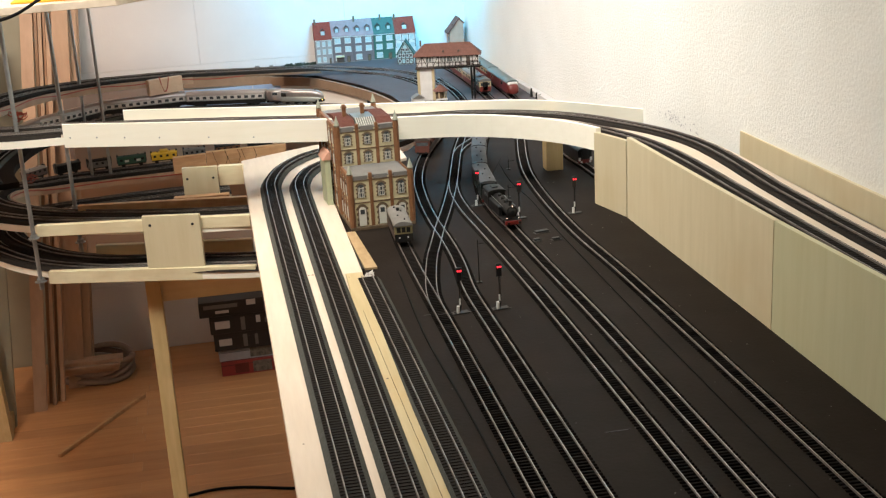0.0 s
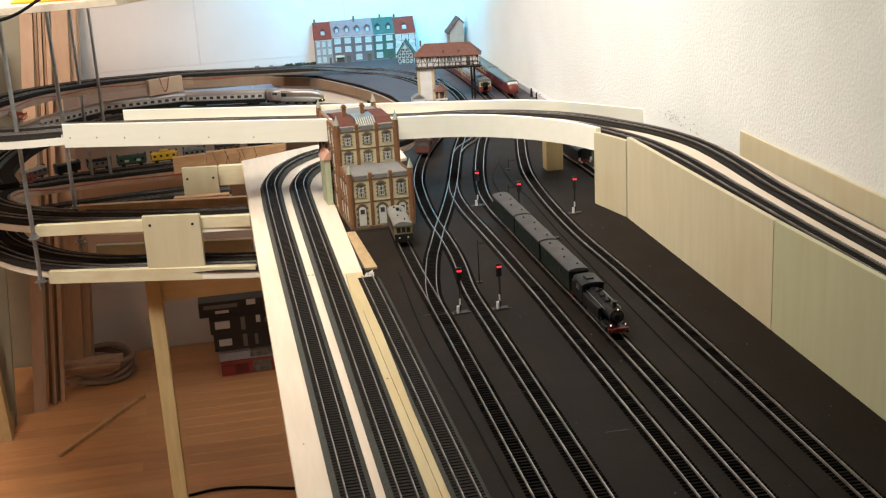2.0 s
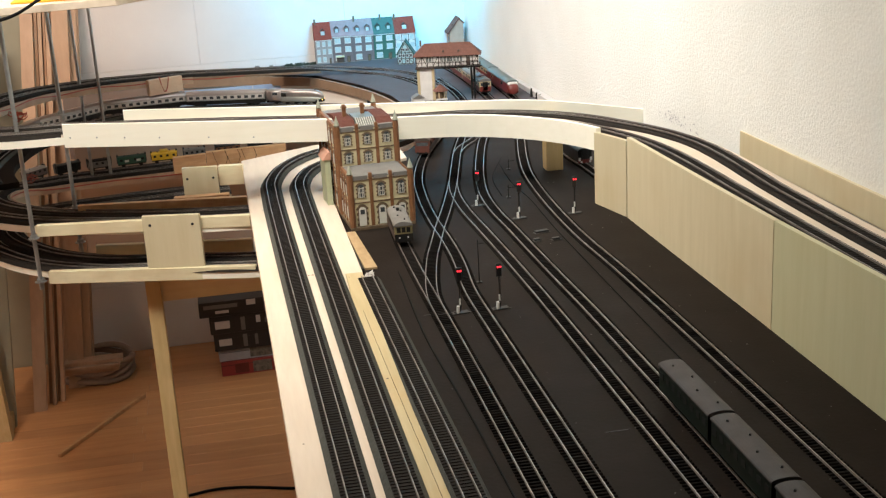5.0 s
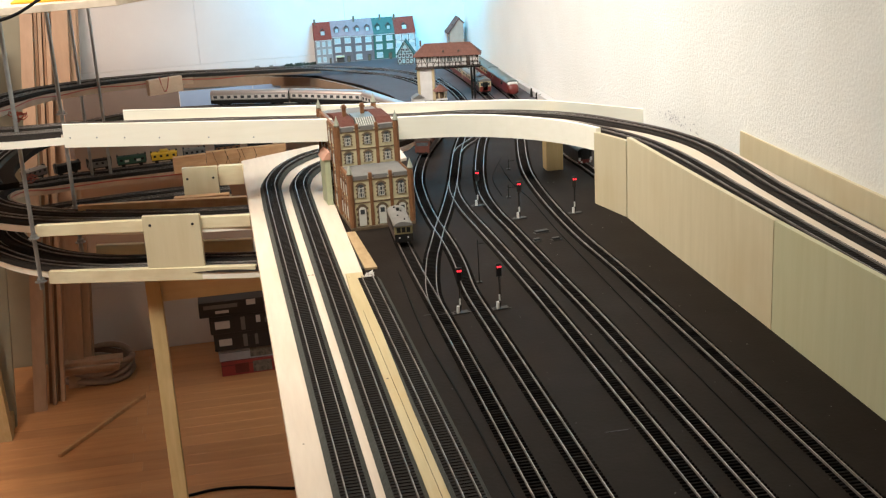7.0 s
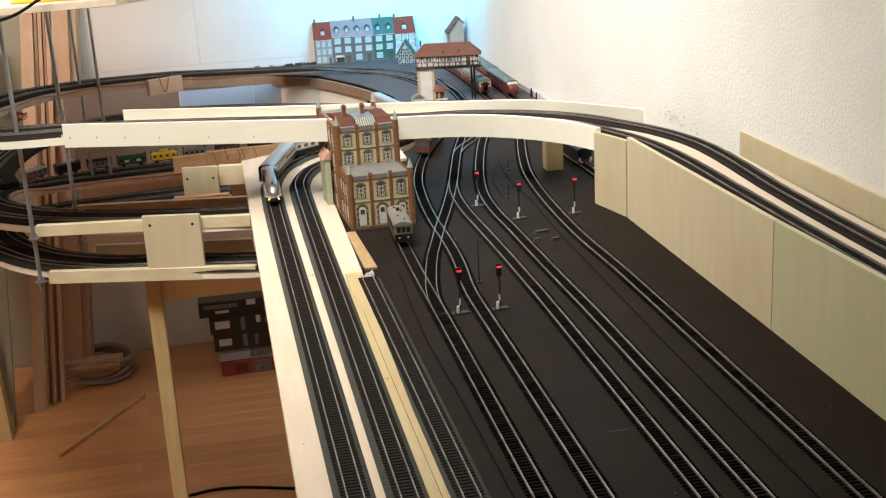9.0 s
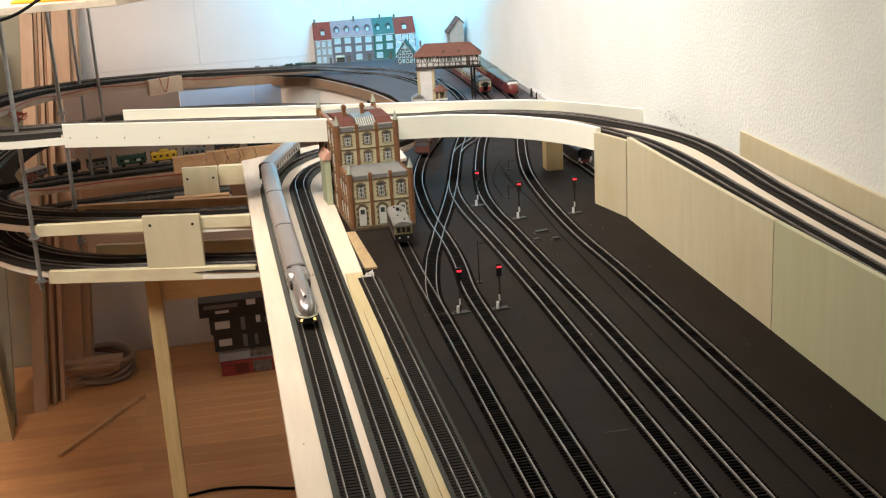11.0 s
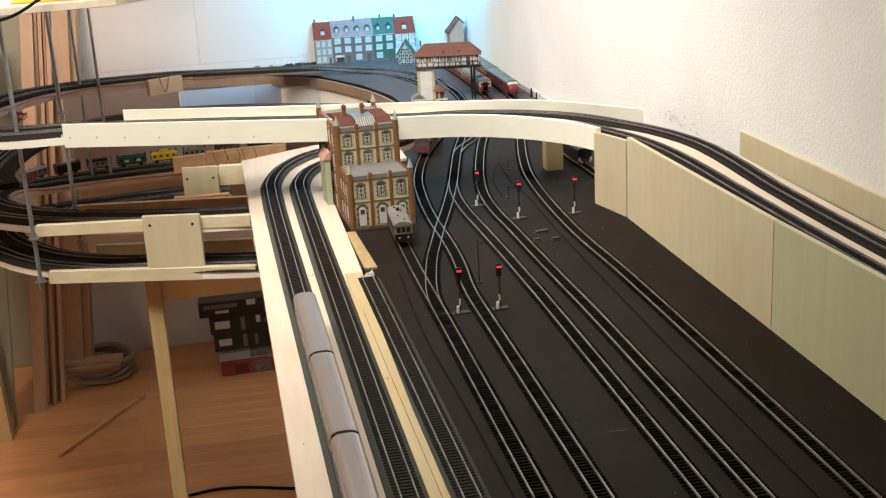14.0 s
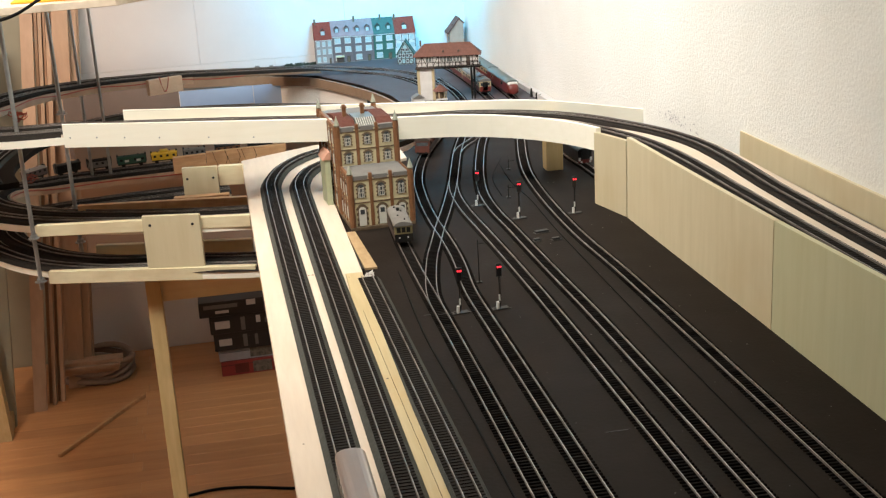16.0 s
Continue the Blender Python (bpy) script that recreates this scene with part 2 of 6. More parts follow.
# ---- room ----
setting("floor_slab", cube(-1.6, 1.2, -1.2, 4.5, FLOOR - 0.10, FLOOR - 0.009), M_FLOOR, "base under the laminate floor")
setting("wall_north", cube(-1.7, 1.2, 4.25, 4.40, FLOOR - 0.02, 1.5), M_WALL, "white painted block wall at the back of the room")
bm = prism([(0.925, -1.2), (1.10, -1.2), (1.10, 4.25), (0.868, 4.25), (0.888, 3.2)], FLOOR - 0.02, 1.5)
setting("wall_east", bm, M_PLASTER, "white wall with rough plaster")
setting("wall_west", cube(-1.70, -1.60, -1.2, 4.25, FLOOR - 0.02, 1.5), M_WALL, "white wall at the end of the room")
setting("wall_south", cube(-1.7, 1.2, -1.3, -1.2, FLOOR - 0.02, 1.5), M_WALL, "white wall behind the layout")
setting("ceiling", cube(-1.7, 1.2, -1.3, 4.4, 1.5, 1.6), M_WALL, "white ceiling")

# ---- layout boards ----
YARD = [(0.205, 0.45), (0.922, 0.45), (0.890, 3.2), (0.868, 4.243), (-0.10, 4.243), (-0.10, 4.16), (0.124, 4.10), (0.317, 3.96), (0.430, 3.71),
        (0.486, 3.50), (0.515, 3.25), (0.50, 2.95), (0.42, 2.78), (0.205, 2.62)]
setting("yard_board", prism(YARD, ZB - 0.018, ZB), M_BOARD, "dark brown painted layout board")
SIDE = [(0.036, 0.45), (0.170, 0.45), (0.164, 1.70), (0.1702, 1.9015), (0.199, 1.9015), (0.201, 2.45), (0.204, 2.60), (0.40, 2.68), (0.40, 2.95), (0.21, 2.90), (0.034, 2.805)]
setting("side_board", prism(SIDE, -0.016, 0.0, 0.001), M_WHITE, "pale plywood board along the edge of the layout")
bm = prism([(0.1702, 0.45), (0.1985, 0.45), (0.1895, 1.35), (0.1920, 1.70), (0.198, 1.90), (0.1705, 1.90), (0.1642, 1.70)], ZB, 0.001, 0.0008)
setting("trim_edge", bm, M_PINE, "yellow pine strip edging the plywood board")

# ---- tracks on the side board and in the yard ----
T1 = Line([(0.0975, 0.45, 0.012), (0.0945, 1.07, 0.012), (0.0900, 1.60, 0.012), (0.086, 2.0, 0.012), (0.0835, 2.30, 0.012)]
          + [(0.084, 2.44, 0.012), (0.088, 2.54, 0.012), (0.116, 2.658, 0.012),
          (0.164, 2.747, 0.012), (0.215, 2.795, 0.012), (0.29, 2.84, 0.01), (0.37, 2.90, 0.006), (0.43, 2.99, 0.003), (0.455, 3.11, 0.0), (0.435, 3.24, 0.0),
          (0.383, 3.343, 0.0), (0.33, 3.397, 0.0), (0.273, 3.436, 0.0), (0.137, 3.503, 0.0), (0.04, 3.538, 0.0), (-0.052, 3.562, 0.0), (-0.15, 3.576, 0.0),
          (-0.253, 3.563, 0.0), (-0.33, 3.520, 0.0), (-0.383, 3.473, 0.0), (-0.455, 3.39, 0.0), (-0.515, 3.27, 0.0), (-0.545, 3.12, 0.0), (-0.55, 2.97, 0.0), (-0.52, 2.84, 0.0)])
T2 = Line([(0.1525, 0.45, 0.012), (0.1482, 1.1, 0.012), (0.1450, 1.66, 0.012), (0.1425, 2.10, 0.012), (0.142, 2.416, 0.012), (0.147, 2.52, 0.012),
           (0.172, 2.612, 0.012), (0.21, 2.672, 0.012), (0.28, 2.73, 0.012), (0.36, 2.78, 0.012)])
track(T1, "model railway track on a grey foam roadbed over pale plywood", M_BED, near=NEAR)
track(T2, "model railway track on a grey foam roadbed over pale plywood", M_BED, near=NEAR)
track(Line([(0.2205, 0.45, 0.005), (0.2125, 1.11, 0.005), (0.2050, 1.67, 0.005), (0.2020, 1.87, 0.005)]),
      "model railway siding on a grey roadbed at the board's edge", M_BED, near=NEAR)
YARD_LINES = [
    [(0.2851, 0.450, -0.0025), (0.2851, 1.104, -0.0025), (0.2871, 1.606, -0.0025), (0.2871, 1.707, -0.0025), (0.2881, 1.742, -0.0025), (0.2932, 1.792, -0.0025), (0.3072, 1.874, -0.0025), (0.3263, 1.963, -0.0025), (0.3434, 2.025, -0.0025),
     (0.3684, 2.118, -0.0025), (0.3925, 2.199, -0.0025), (0.4197, 2.294, -0.0025), (0.4528, 2.419, -0.0025), (0.4809, 2.536, -0.0025), (0.5180, 2.692, -0.0025), (0.5492, 2.804, -0.0025), (0.6024, 2.992, -0.0025), (0.6425, 3.162, -0.0025),
     (0.6676, 3.413, -0.0025), (0.6626, 3.715, -0.0025)],
    [(0.2871, 1.667, -0.0028), (0.2871, 1.857, -0.0028), (0.2886, 1.988, -0.0028), (0.2911, 2.088, -0.0028), (0.2992, 2.209, -0.0028), (0.3162, 2.369, -0.0028)],
    [(0.3454, 0.450, -0.0025), (0.3464, 1.104, -0.0025), (0.3479, 1.546, -0.0025), (0.3479, 1.667, -0.0025), (0.3484, 1.742, -0.0025), (0.3514, 1.800, -0.0025), (0.3584, 1.873, -0.0025), (0.3639, 1.953, -0.0028), (0.3664, 2.051, -0.0028),
     (0.3664, 2.158, -0.0028), (0.3705, 2.268, -0.0025), (0.3780, 2.369, -0.0025), (0.3895, 2.470, -0.0025), (0.4086, 2.567, -0.0025), (0.4347, 2.668, -0.0025), (0.4668, 2.766, -0.0025), (0.5070, 2.871, -0.0025),
     (0.5622, 3.012, -0.0025), (0.6024, 3.213, -0.0025), (0.6174, 3.514, -0.0025), (0.6024, 3.765, -0.0025)],
    [(0.4478, 0.450, -0.0025), (0.4478, 1.054, -0.0025), (0.4478, 1.636, -0.0025), (0.4468, 1.767, -0.0025), (0.4447, 1.918, -0.0025), (0.4407, 2.088, -0.0025), (0.4377, 2.209, -0.0028), (0.4417, 2.327, -0.0028), (0.4538, 2.418, -0.0028),
     (0.4678, 2.480, -0.0028)],
    [(0.4990, 0.450, -0.0025), (0.5015, 1.054, -0.0025), (0.5000, 1.556, -0.0025), (0.4965, 1.757, -0.0025), (0.4939, 1.908, -0.0025), (0.4919, 2.078, -0.0025), (0.4894, 2.179, -0.0025), (0.4949, 2.305, -0.0025), (0.5120, 2.420, -0.0025), (0.5421, 2.564, -0.0025),
     (0.5974, 2.782, -0.0025), (0.6626, 2.982, -0.0025), (0.7228, 3.183, -0.0025), (0.7409, 3.413, -0.0025), (0.7379, 3.815, -0.0025), (0.7028, 4.066, -0.0025)],
    [(0.6024, 0.450, -0.0025), (0.6024, 1.024, -0.0025), (0.6004, 1.707, -0.0025), (0.5943, 1.958, -0.0025), (0.5963, 2.108, -0.0025), (0.6034, 2.261, -0.0025), (0.6174, 2.422, -0.0025), (0.6395, 2.555, -0.0025), (0.6817, 2.743, -0.0025), (0.7379, 2.962, -0.0025),
     (0.7881, 3.162, -0.0025), (0.8032, 3.413, -0.0025), (0.8082, 3.815, -0.0025), (0.7931, 4.096, -0.0025)],
    [(0.5180, 2.692, -0.0028), (0.5331, 2.733, -0.0028), (0.5532, 2.771, -0.0028), (0.5803, 2.814, -0.0028), (0.6174, 2.881, -0.0028)],
    [(0.7530, 2.309, -0.0025), (0.7510, 2.460, -0.0025), (0.7469, 2.560, -0.0025), (0.7449, 2.761, -0.0025)],
]
for pts in YARD_LINES:
    track(Line(pts), "model railway track in the dark station yard", near=NEAR)
REAR_CURVES = [[(0.29, 3.955, 0.022), (0.40, 3.965, 0.006), (0.50, 3.90, -0.0025), (0.56, 3.79, -0.0025), (0.595, 3.66, -0.0025), (0.612, 3.5, -0.0028)],
               [(0.28, 4.02, 0.022), (0.42, 4.03, 0.006), (0.54, 3.96, -0.0025), (0.61, 3.84, -0.0025), (0.645, 3.7, -0.0025), (0.668, 3.5, -0.0028)]]
for pts in REAR_CURVES:
    track(Line(pts), "curved track on the dark board before the houses")

# ---- bridge and ramp along the wall ----
def strip_along(name, line, thick, z0, z1, material, label):
    v, f = sweep(line, [(-thick / 2, z0), (-thick / 2, z1), (thick / 2, z1), (thick / 2, z0)], 0.03)
    return tagged(link_mesh(name, v, f, material), label=label, kind="structure")


DECK = [(0.784, 0.45, 0.150), (0.784, 1.3, 0.139), (0.788, 1.74, 0.137), (0.791, 1.9, 0.1365), (0.784, 2.05, 0.136), (0.757, 2.165, 0.134), (0.725, 2.250, 0.133)] + \
       arc(0.40, 2.05, 0.386, 42, 90, 0.134, 0.140, 6) + [(0.30, 2.437, 0.146), (0.0, 2.437, 0.167), (-0.30, 2.437, 0.185)]
deck = Line(DECK)
v, f = sweep(deck, [(-0.062, -0.024), (-0.062, -0.0062), (0.062, -0.0062), (0.062, -0.024)], 0.03)
tagged(link_mesh("bridge_deck", v, f, M_WHITE), label="pale plywood trackbed of the bridge and ramp", kind="structure")
R1 = Line([(0.755, 0.45, 0.150), (0.755, 1.3, 0.139), (0.756, 1.70, 0.137), (0.758, 1.82, 0.1365), (0.757, 1.94, 0.136), (0.749, 2.05, 0.135), (0.732, 2.142, 0.133), (0.707, 2.220, 0.132)] +
          arc(0.40, 2.05, 0.356, 40, 90, 0.132, 0.140, 6) + [(0.30, 2.406, 0.146), (0.0, 2.406, 0.167), (-0.31, 2.406, 0.185)])
R2 = Line([(0.811, 0.45, 0.150), (0.811, 1.3, 0.139), (0.815, 1.64, 0.137), (0.820, 1.76, 0.137), (0.826, 1.87, 0.137), (0.826, 1.99, 0.137), (0.811, 2.090, 0.137), (0.787, 2.172, 0.136),
           (0.757, 2.236, 0.136), (0.726, 2.296, 0.136)] + arc(0.40, 2.05, 0.416, 46, 90, 0.136, 0.140, 6) + [(0.30, 2.466, 0.146), (0.0, 2.466, 0.167), (-0.31, 2.466, 0.185)])
for ln, half, off in ((R1, 0.0190, -0.0040), (R2, 0.0215, -0.0065)):
    track(ln, "model railway track on a dark roadbed over the bridge", M_BEDK, half_bed=half, shift=off)
front = Line([(0.692, 2.18, 0.139)] + arc(0.40, 2.05, 0.322, 28, 90, 0.139, 0.153, 8) + [(0.30, 2.372, 0.158), (0.0, 2.372, 0.179), (-0.295, 2.372, 0.2)])
strip_along("bridge_front_plate", front, 0.010, -0.044, 0.0, M_PLYX, "pale plywood fascia on the front of the bridge")
rear = Line([(0.902, 2.502, 0.097), (0.672, 2.502, 0.137), (0.477, 2.502, 0.152), (0.194, 2.502, 0.169), (-0.191, 2.502, 0.194)])
strip_along("bridge_rear_plate", rear, 0.010, -0.04, 0.0, M_PLYX, "pale plywood fascia on the back of the bridge")
for (x0, y0, h0), (x1, y1, h1) in (((0.683, 2.18, 0.131), (0.7075, 2.0695, 0.1355)), ((0.708, 2.064, 0.143), (0.710, 1.474, 0.150)), ((0.710, 1.472, 0.150), (0.708, 0.5, 0.178))):
    one = prism([(x0, y0), (x1, y1), (x1 + 0.008, y1), (x0 + 0.008, y0)], ZB, h0)
    for vtx in one.verts:
        if vtx.co.z > 0 and abs(vtx.co.y - y1) < 1e-4:
            vtx.co.z = h1
    setting("ramp_panel", one, M_PLYG if y1 < 1 else M_PLYZ, "upright poplar plywood panel below the ramp")
one = prism([(0.895, 2.0), (0.895, 0.5), (0.905, 0.5), (0.905, 2.0)], 0.105, 0.150)
for vtx in one.verts:
    if vtx.co.z > 0.12 and vtx.co.y < 1:
        vtx.co.z = 0.150
setting("wall_panel", one, M_PLYZ, "plywood splash board along the plastered wall")
setting("bridge_pier", cube(0.665, 0.701, 2.457, 2.490, ZB, 0.11, 0.001), M_PINEZ, "square pine pier below the bridge")

# ---- loops at the open end ----
def loop_bed(name, line, half, label):
    v, f = sweep(line, [(-half, -0.024), (-half, -0.0105), (half, -0.0105), (half, -0.024)], 0.03)
    return tagged(link_mesh(name, v, f, M_PLYX), label=label, kind="structure")


def beside(line, o, step=0.06):
    return Line([tuple(line.at(s) + line.side(s) * o) for s in line.nodes(step)])


LC = Line([(-0.295, 2.437, 0.185), (-0.355, 2.436, 0.185), (-0.43, 2.455, 0.184), (-0.52, 2.55, 0.178), (-0.575, 2.72, 0.166), (-0.585, 2.90, 0.152), (-0.56, 3.08, 0.140),
           (-0.495, 3.29, 0.126), (-0.424, 3.414, 0.115), (-0.33, 3.523, 0.105), (-0.213, 3.638, 0.09), (-0.103, 3.707, 0.08), (0.0, 3.775, 0.066), (0.116, 3.852, 0.05),
           (0.21, 3.92, 0.036), (0.285, 3.985, 0.022)])
LC_PTS = [LC.at(q) for q in LC.nodes(0.04)]
loop_bed("upper_loop_bed", Line([tuple(p) for p in LC_PTS if p.y < 3.0 or p.x < -0.09]), 0.066, "curved plywood trackbed of the upper loop")
v, f = sweep(Line([tuple(p) for p in LC_PTS if p.y > 3.0 and p.x > -0.14]), [(-0.066, -0.0165), (-0.066, -0.0105), (0.066, -0.0105), (0.066, -0.0165)], 0.03)
tagged(link_mesh("upper_loop_ramp", v, f, M_BROWNPLY), label="thin plywood ramp from the upper loop to the rear board", kind="structure")
for o in (-0.031, 0.031):
    track(beside(LC, o), "curved track on the upper loop", M_BEDK, half_bed=0.030)
LB = Line([(0.36, 2.42, -0.02), (0.034, 2.440, -0.02), (-0.124, 2.475, -0.02), (-0.239, 2.512, -0.02), (-0.356, 2.572, -0.022), (-0.45, 2.66, -0.028), (-0.53, 2.80, -0.042),
           (-0.578, 2.97, -0.062), (-0.58, 3.14, -0.086), (-0.535, 3.30, -0.118), (-0.43, 3.42, -0.136), (-0.30, 3.465, -0.142), (-0.156, 3.482, -0.142), (0.002, 3.50, -0.142), (0.15, 3.52, -0.142)])
loop_bed("middle_loop_bed", LB, 0.062, "curved plywood trackbed of the middle loop")
for o in (-0.03, 0.03):
    track(beside(LB, o), "curved track on the middle loop", M_BEDK, half_bed=0.029)
LA = Line([(0.30, 2.36, -0.11), (0.023, 2.405, -0.11), (-0.135, 2.457, -0.11), (-0.249, 2.484, -0.11), (-0.368, 2.556, -0.11), (-0.448, 2.648, -0.11), (-0.511, 2.76, -0.11),
           (-0.53, 2.86, -0.11), (-0.49, 2.95, -0.11), (-0.40, 2.99, -0.11), (-0.25, 3.02, -0.11), (0.0, 3.04, -0.11)])
loop_bed("lower_loop_bed", LA, 0.057, "curved plywood trackbed of the lower loop")
for o in (-0.03, 0.03):
    track(beside(LA, o), "curved track on the lower loop", M_BEDK, half_bed=0.029)
v, f = sweep(Line([(p.x, p.y, p.z) for p in (T1.at(s) for s in T1.nodes(0.05)) if p.y > 2.80]), [(-0.055, -0.024), (-0.055, -0.0108), (0.055, -0.0108), (0.055, -0.024)], 0.03)
tagged(link_mesh("hidden_loop_bed", v, f, M_BOARD), label="dark trackbed of the turning loop behind the bridge", kind="structure")
# Thin grey-lilac layer before the houses, lighter than the yard board.
M_REARGROUND = mat("grey_lilac_ground_layer", (0.066, 0.052, 0.056), (0.088, 0.070, 0.074), 12, 0.6, bump=0.2, bump_scale=200, spot=(0.11, 0.09, 0.093), spot_scale=9,
                   spot_amount=0.6, spec=0.2)
setting("rear_ground", prism([(0.888, 3.15), (0.866, 4.24), (-0.098, 4.24), (-0.098, 4.163), (0.125, 4.103), (0.319, 3.962), (0.432, 3.712), (0.488, 3.50), (0.514, 3.15)], ZB, ZB + 0.0014),
        M_REARGROUND, "grey-lilac ground before the houses")
EDGE = [(-0.13, 4.150), (0.122, 4.088), (0.215, 4.030), (0.317, 3.950), (0.428, 3.700), (0.482, 3.50), (0.512, 3.25)]
v, f = sweep(Line([(x, y, -0.025) for x, y in EDGE]), [(-0.004, -0.16), (-0.004, 0.0), (0.004, 0.0), (0.004, -0.16)], 0.03)
tagged(link_mesh("fascia_strip", v, f, M_PLASTER), label="white curved fascia below the rear board", kind="structure")
v, f = sweep(Line([(x - 0.012, y - 0.012, -0.025) for x, y in EDGE]), [(-0.004, -0.012), (-0.004, 0.016), (0.004, 0.016), (0.004, -0.012)], 0.03)
tagged(link_mesh("board_edge", v, f, M_BROWNPLY), label="brown plywood edge of the rear board with shade in its colour", kind="structure")
M_GREYSHEET = mat("grey_brown_sheet", (0.17, 0.135, 0.115), (0.22, 0.175, 0.15), 5, 0.8, spot=(0.14, 0.11, 0.095), spot_scale=3)
M_BLUESHEET = mat("blue_painted_sheet", (0.30, 0.43, 0.64), (0.36, 0.50, 0.70), 6, 0.6, spot=(0.45, 0.57, 0.74), spot_scale=4, spot_amount=0.5)
for x0, x1 in ((-0.125, 0.110), (0.112, 0.205)):
    setting("backdrop_sheet", cube(x0, x1, 4.036, 4.041, -0.20, -0.032), M_BLUESHEET, "sky-blue painted sheet behind the turning loop")
setting("backdrop_sheet", cube(-0.49, -0.127, 4.040, 4.045, -0.22, -0.004), M_GREYSHEET, "dark grey-brown sheet hanging behind the loops")
setting("fascia_slot", prism([(0.4345, 3.640), (0.4445, 3.608), (0.4475, 3.609), (0.4375, 3.641)], -0.085, -0.036), M_BLACK, "dark slot in the white fascia")
M_TANPLY = mat("tan_plywood_edge", (0.36, 0.245, 0.165), (0.45, 0.32, 0.225), 20, 0.6, spot=(0.28, 0.18, 0.11), spot_scale=12)


def inner_edge(line, half, toward, label):
    """A thin strip on the side of a loop bed that faces the middle of the loop."""
    mid = line.at(line.length / 2)
    sgn = 1 if (mid + line.side(line.length / 2) * 0.1 - Vector(toward)).length < (mid - Vector(toward)).length else -1
    a, b = sorted((sgn * half, sgn * (half + 0.005)))
    v, f = sweep(line, [(a, -0.027), (a, -0.0085), (b, -0.0085), (b, -0.027)], 0.03)
    return tagged(link_mesh("loop_edge_trim", v, f, M_TANPLY), label=label, kind="structure")


inner_edge(Line([tuple(p) for p in LC_PTS if p.y < 3.0 or p.x < -0.09]), 0.0662, (-0.25, 3.0, 0.15), "tan plywood strip along the inside of the upper loop")
inner_edge(LB, 0.0622, (-0.20, 2.98, -0.06), "tan plywood strip along the inside of the middle loop")

# ---- more materials ----
def plain(name, c, rough=0.5, metal=0.0, vary=0.0, d=0.85, scale=60.0):
    return mat(name, c, tuple(v * d for v in c), scale, rough, metal, vary=vary)


M_CREAM = mat("cream_plastic_wall", (0.49, 0.42, 0.255), (0.55, 0.48, 0.305), 50, 0.6, bump=0.1, bump_scale=300, spot=(0.40, 0.31, 0.17), spot_scale=30, spot_amount=0.35)
M_BRICK = mat("red_brown_brick_plastic", (0.150, 0.060, 0.022), (0.205, 0.090, 0.036), 120, 0.6, bump=0.3, bump_scale=400, spot=(0.17, 0.07, 0.025), spot_scale=40)
M_STONE = mat("brown_stone_surround", (0.085, 0.052, 0.027), (0.14, 0.094, 0.053), 120, 0.65, bump=0.2, bump_scale=400)
M_SLATE = mat("grey_flat_roof", (0.135, 0.128, 0.118), (0.18, 0.17, 0.157), 40, 0.6, bump=0.15, bump_scale=250, spot=(0.16, 0.15, 0.14), spot_scale=25)
M_SKYGLASS = mat("dusty_skylight_glass", (0.085, 0.085, 0.075), (0.13, 0.13, 0.115), 60, 0.35)
M_COPPER = mat("verdigris_spire", (0.25, 0.26, 0.20), (0.33, 0.33, 0.26), 90, 0.6)
M_ANNEX = mat("pale_green_annex_plastic", (0.40, 0.42, 0.26), (0.48, 0.49, 0.32), 60, 0.6)
M_ANNEXROOF = mat("pink_annex_roof_plastic", (0.50, 0.25, 0.17), (0.56, 0.31, 0.22), 60, 0.6)
M_TILE = mat("red_roof_tile", (0.105, 0.040, 0.028), (0.145, 0.062, 0.044), 140, 0.8, bump=0.3, bump_scale=420, spot=(0.12, 0.05, 0.036), spot_scale=30)
M_OLDTILE = mat("dark_red_station_tile", (0.085, 0.030, 0.022), (0.12, 0.048, 0.036), 140, 0.8, bump=0.3, bump_scale=420, spec=0.1)
M_PANE = mat("dark_window_pane", (0.04, 0.045, 0.05), (0.10, 0.105, 0.11), 60, 0.12)
M_BAR = plain("grey_white_window_bar", (0.50, 0.48, 0.42))
M_DOOR = plain("off_white_door", (0.62, 0.60, 0.53))
M_LILAC = mat("lilac_grey_facade", (0.115, 0.082, 0.078), (0.15, 0.11, 0.105), 50, 0.7, bump=0.1)
M_LILACROOF = mat("lilac_roof_tile", (0.19, 0.115, 0.115), (0.24, 0.155, 0.15), 90, 0.7, bump=0.2)
M_GREEN = mat("green_facade", (0.022, 0.078, 0.055), (0.034, 0.105, 0.075), 50, 0.7, bump=0.1)
M_GREENROOF = mat("green_roof_tile", (0.022, 0.060, 0.048), (0.035, 0.085, 0.066), 90, 0.7, bump=0.2)
M_OFFWHITE = mat("white_render", (0.52, 0.49, 0.46), (0.60, 0.57, 0.54), 50, 0.7, bump=0.1)
M_PINKW = mat("pale_pink_render", (0.25, 0.20, 0.18), (0.31, 0.26, 0.235), 50, 0.7)
M_TIMBER = plain("dark_brown_timber", (0.055, 0.035, 0.025), 0.7)
M_BLUEW = mat("pale_blue_render", (0.30, 0.46, 0.47), (0.38, 0.54, 0.54), 50, 0.7)
M_LOCO = mat("black_locomotive_paint", (0.006, 0.006, 0.0062), (0.012, 0.0115, 0.011), 60, 0.42, spot=(0.03, 0.025, 0.02), spot_scale=60, spot_amount=0.3, spec=0.25)
M_REDBEAM = plain("red_buffer_beam", (0.14, 0.010, 0.006), 0.45)
M_COACHGREEN = mat("dark_green_coach_paint", (0.0065, 0.011, 0.0085), (0.010, 0.016, 0.012), 70, 0.45, spot=(0.025, 0.025, 0.02), spot_scale=40, spot_amount=0.3, spec=0.2)
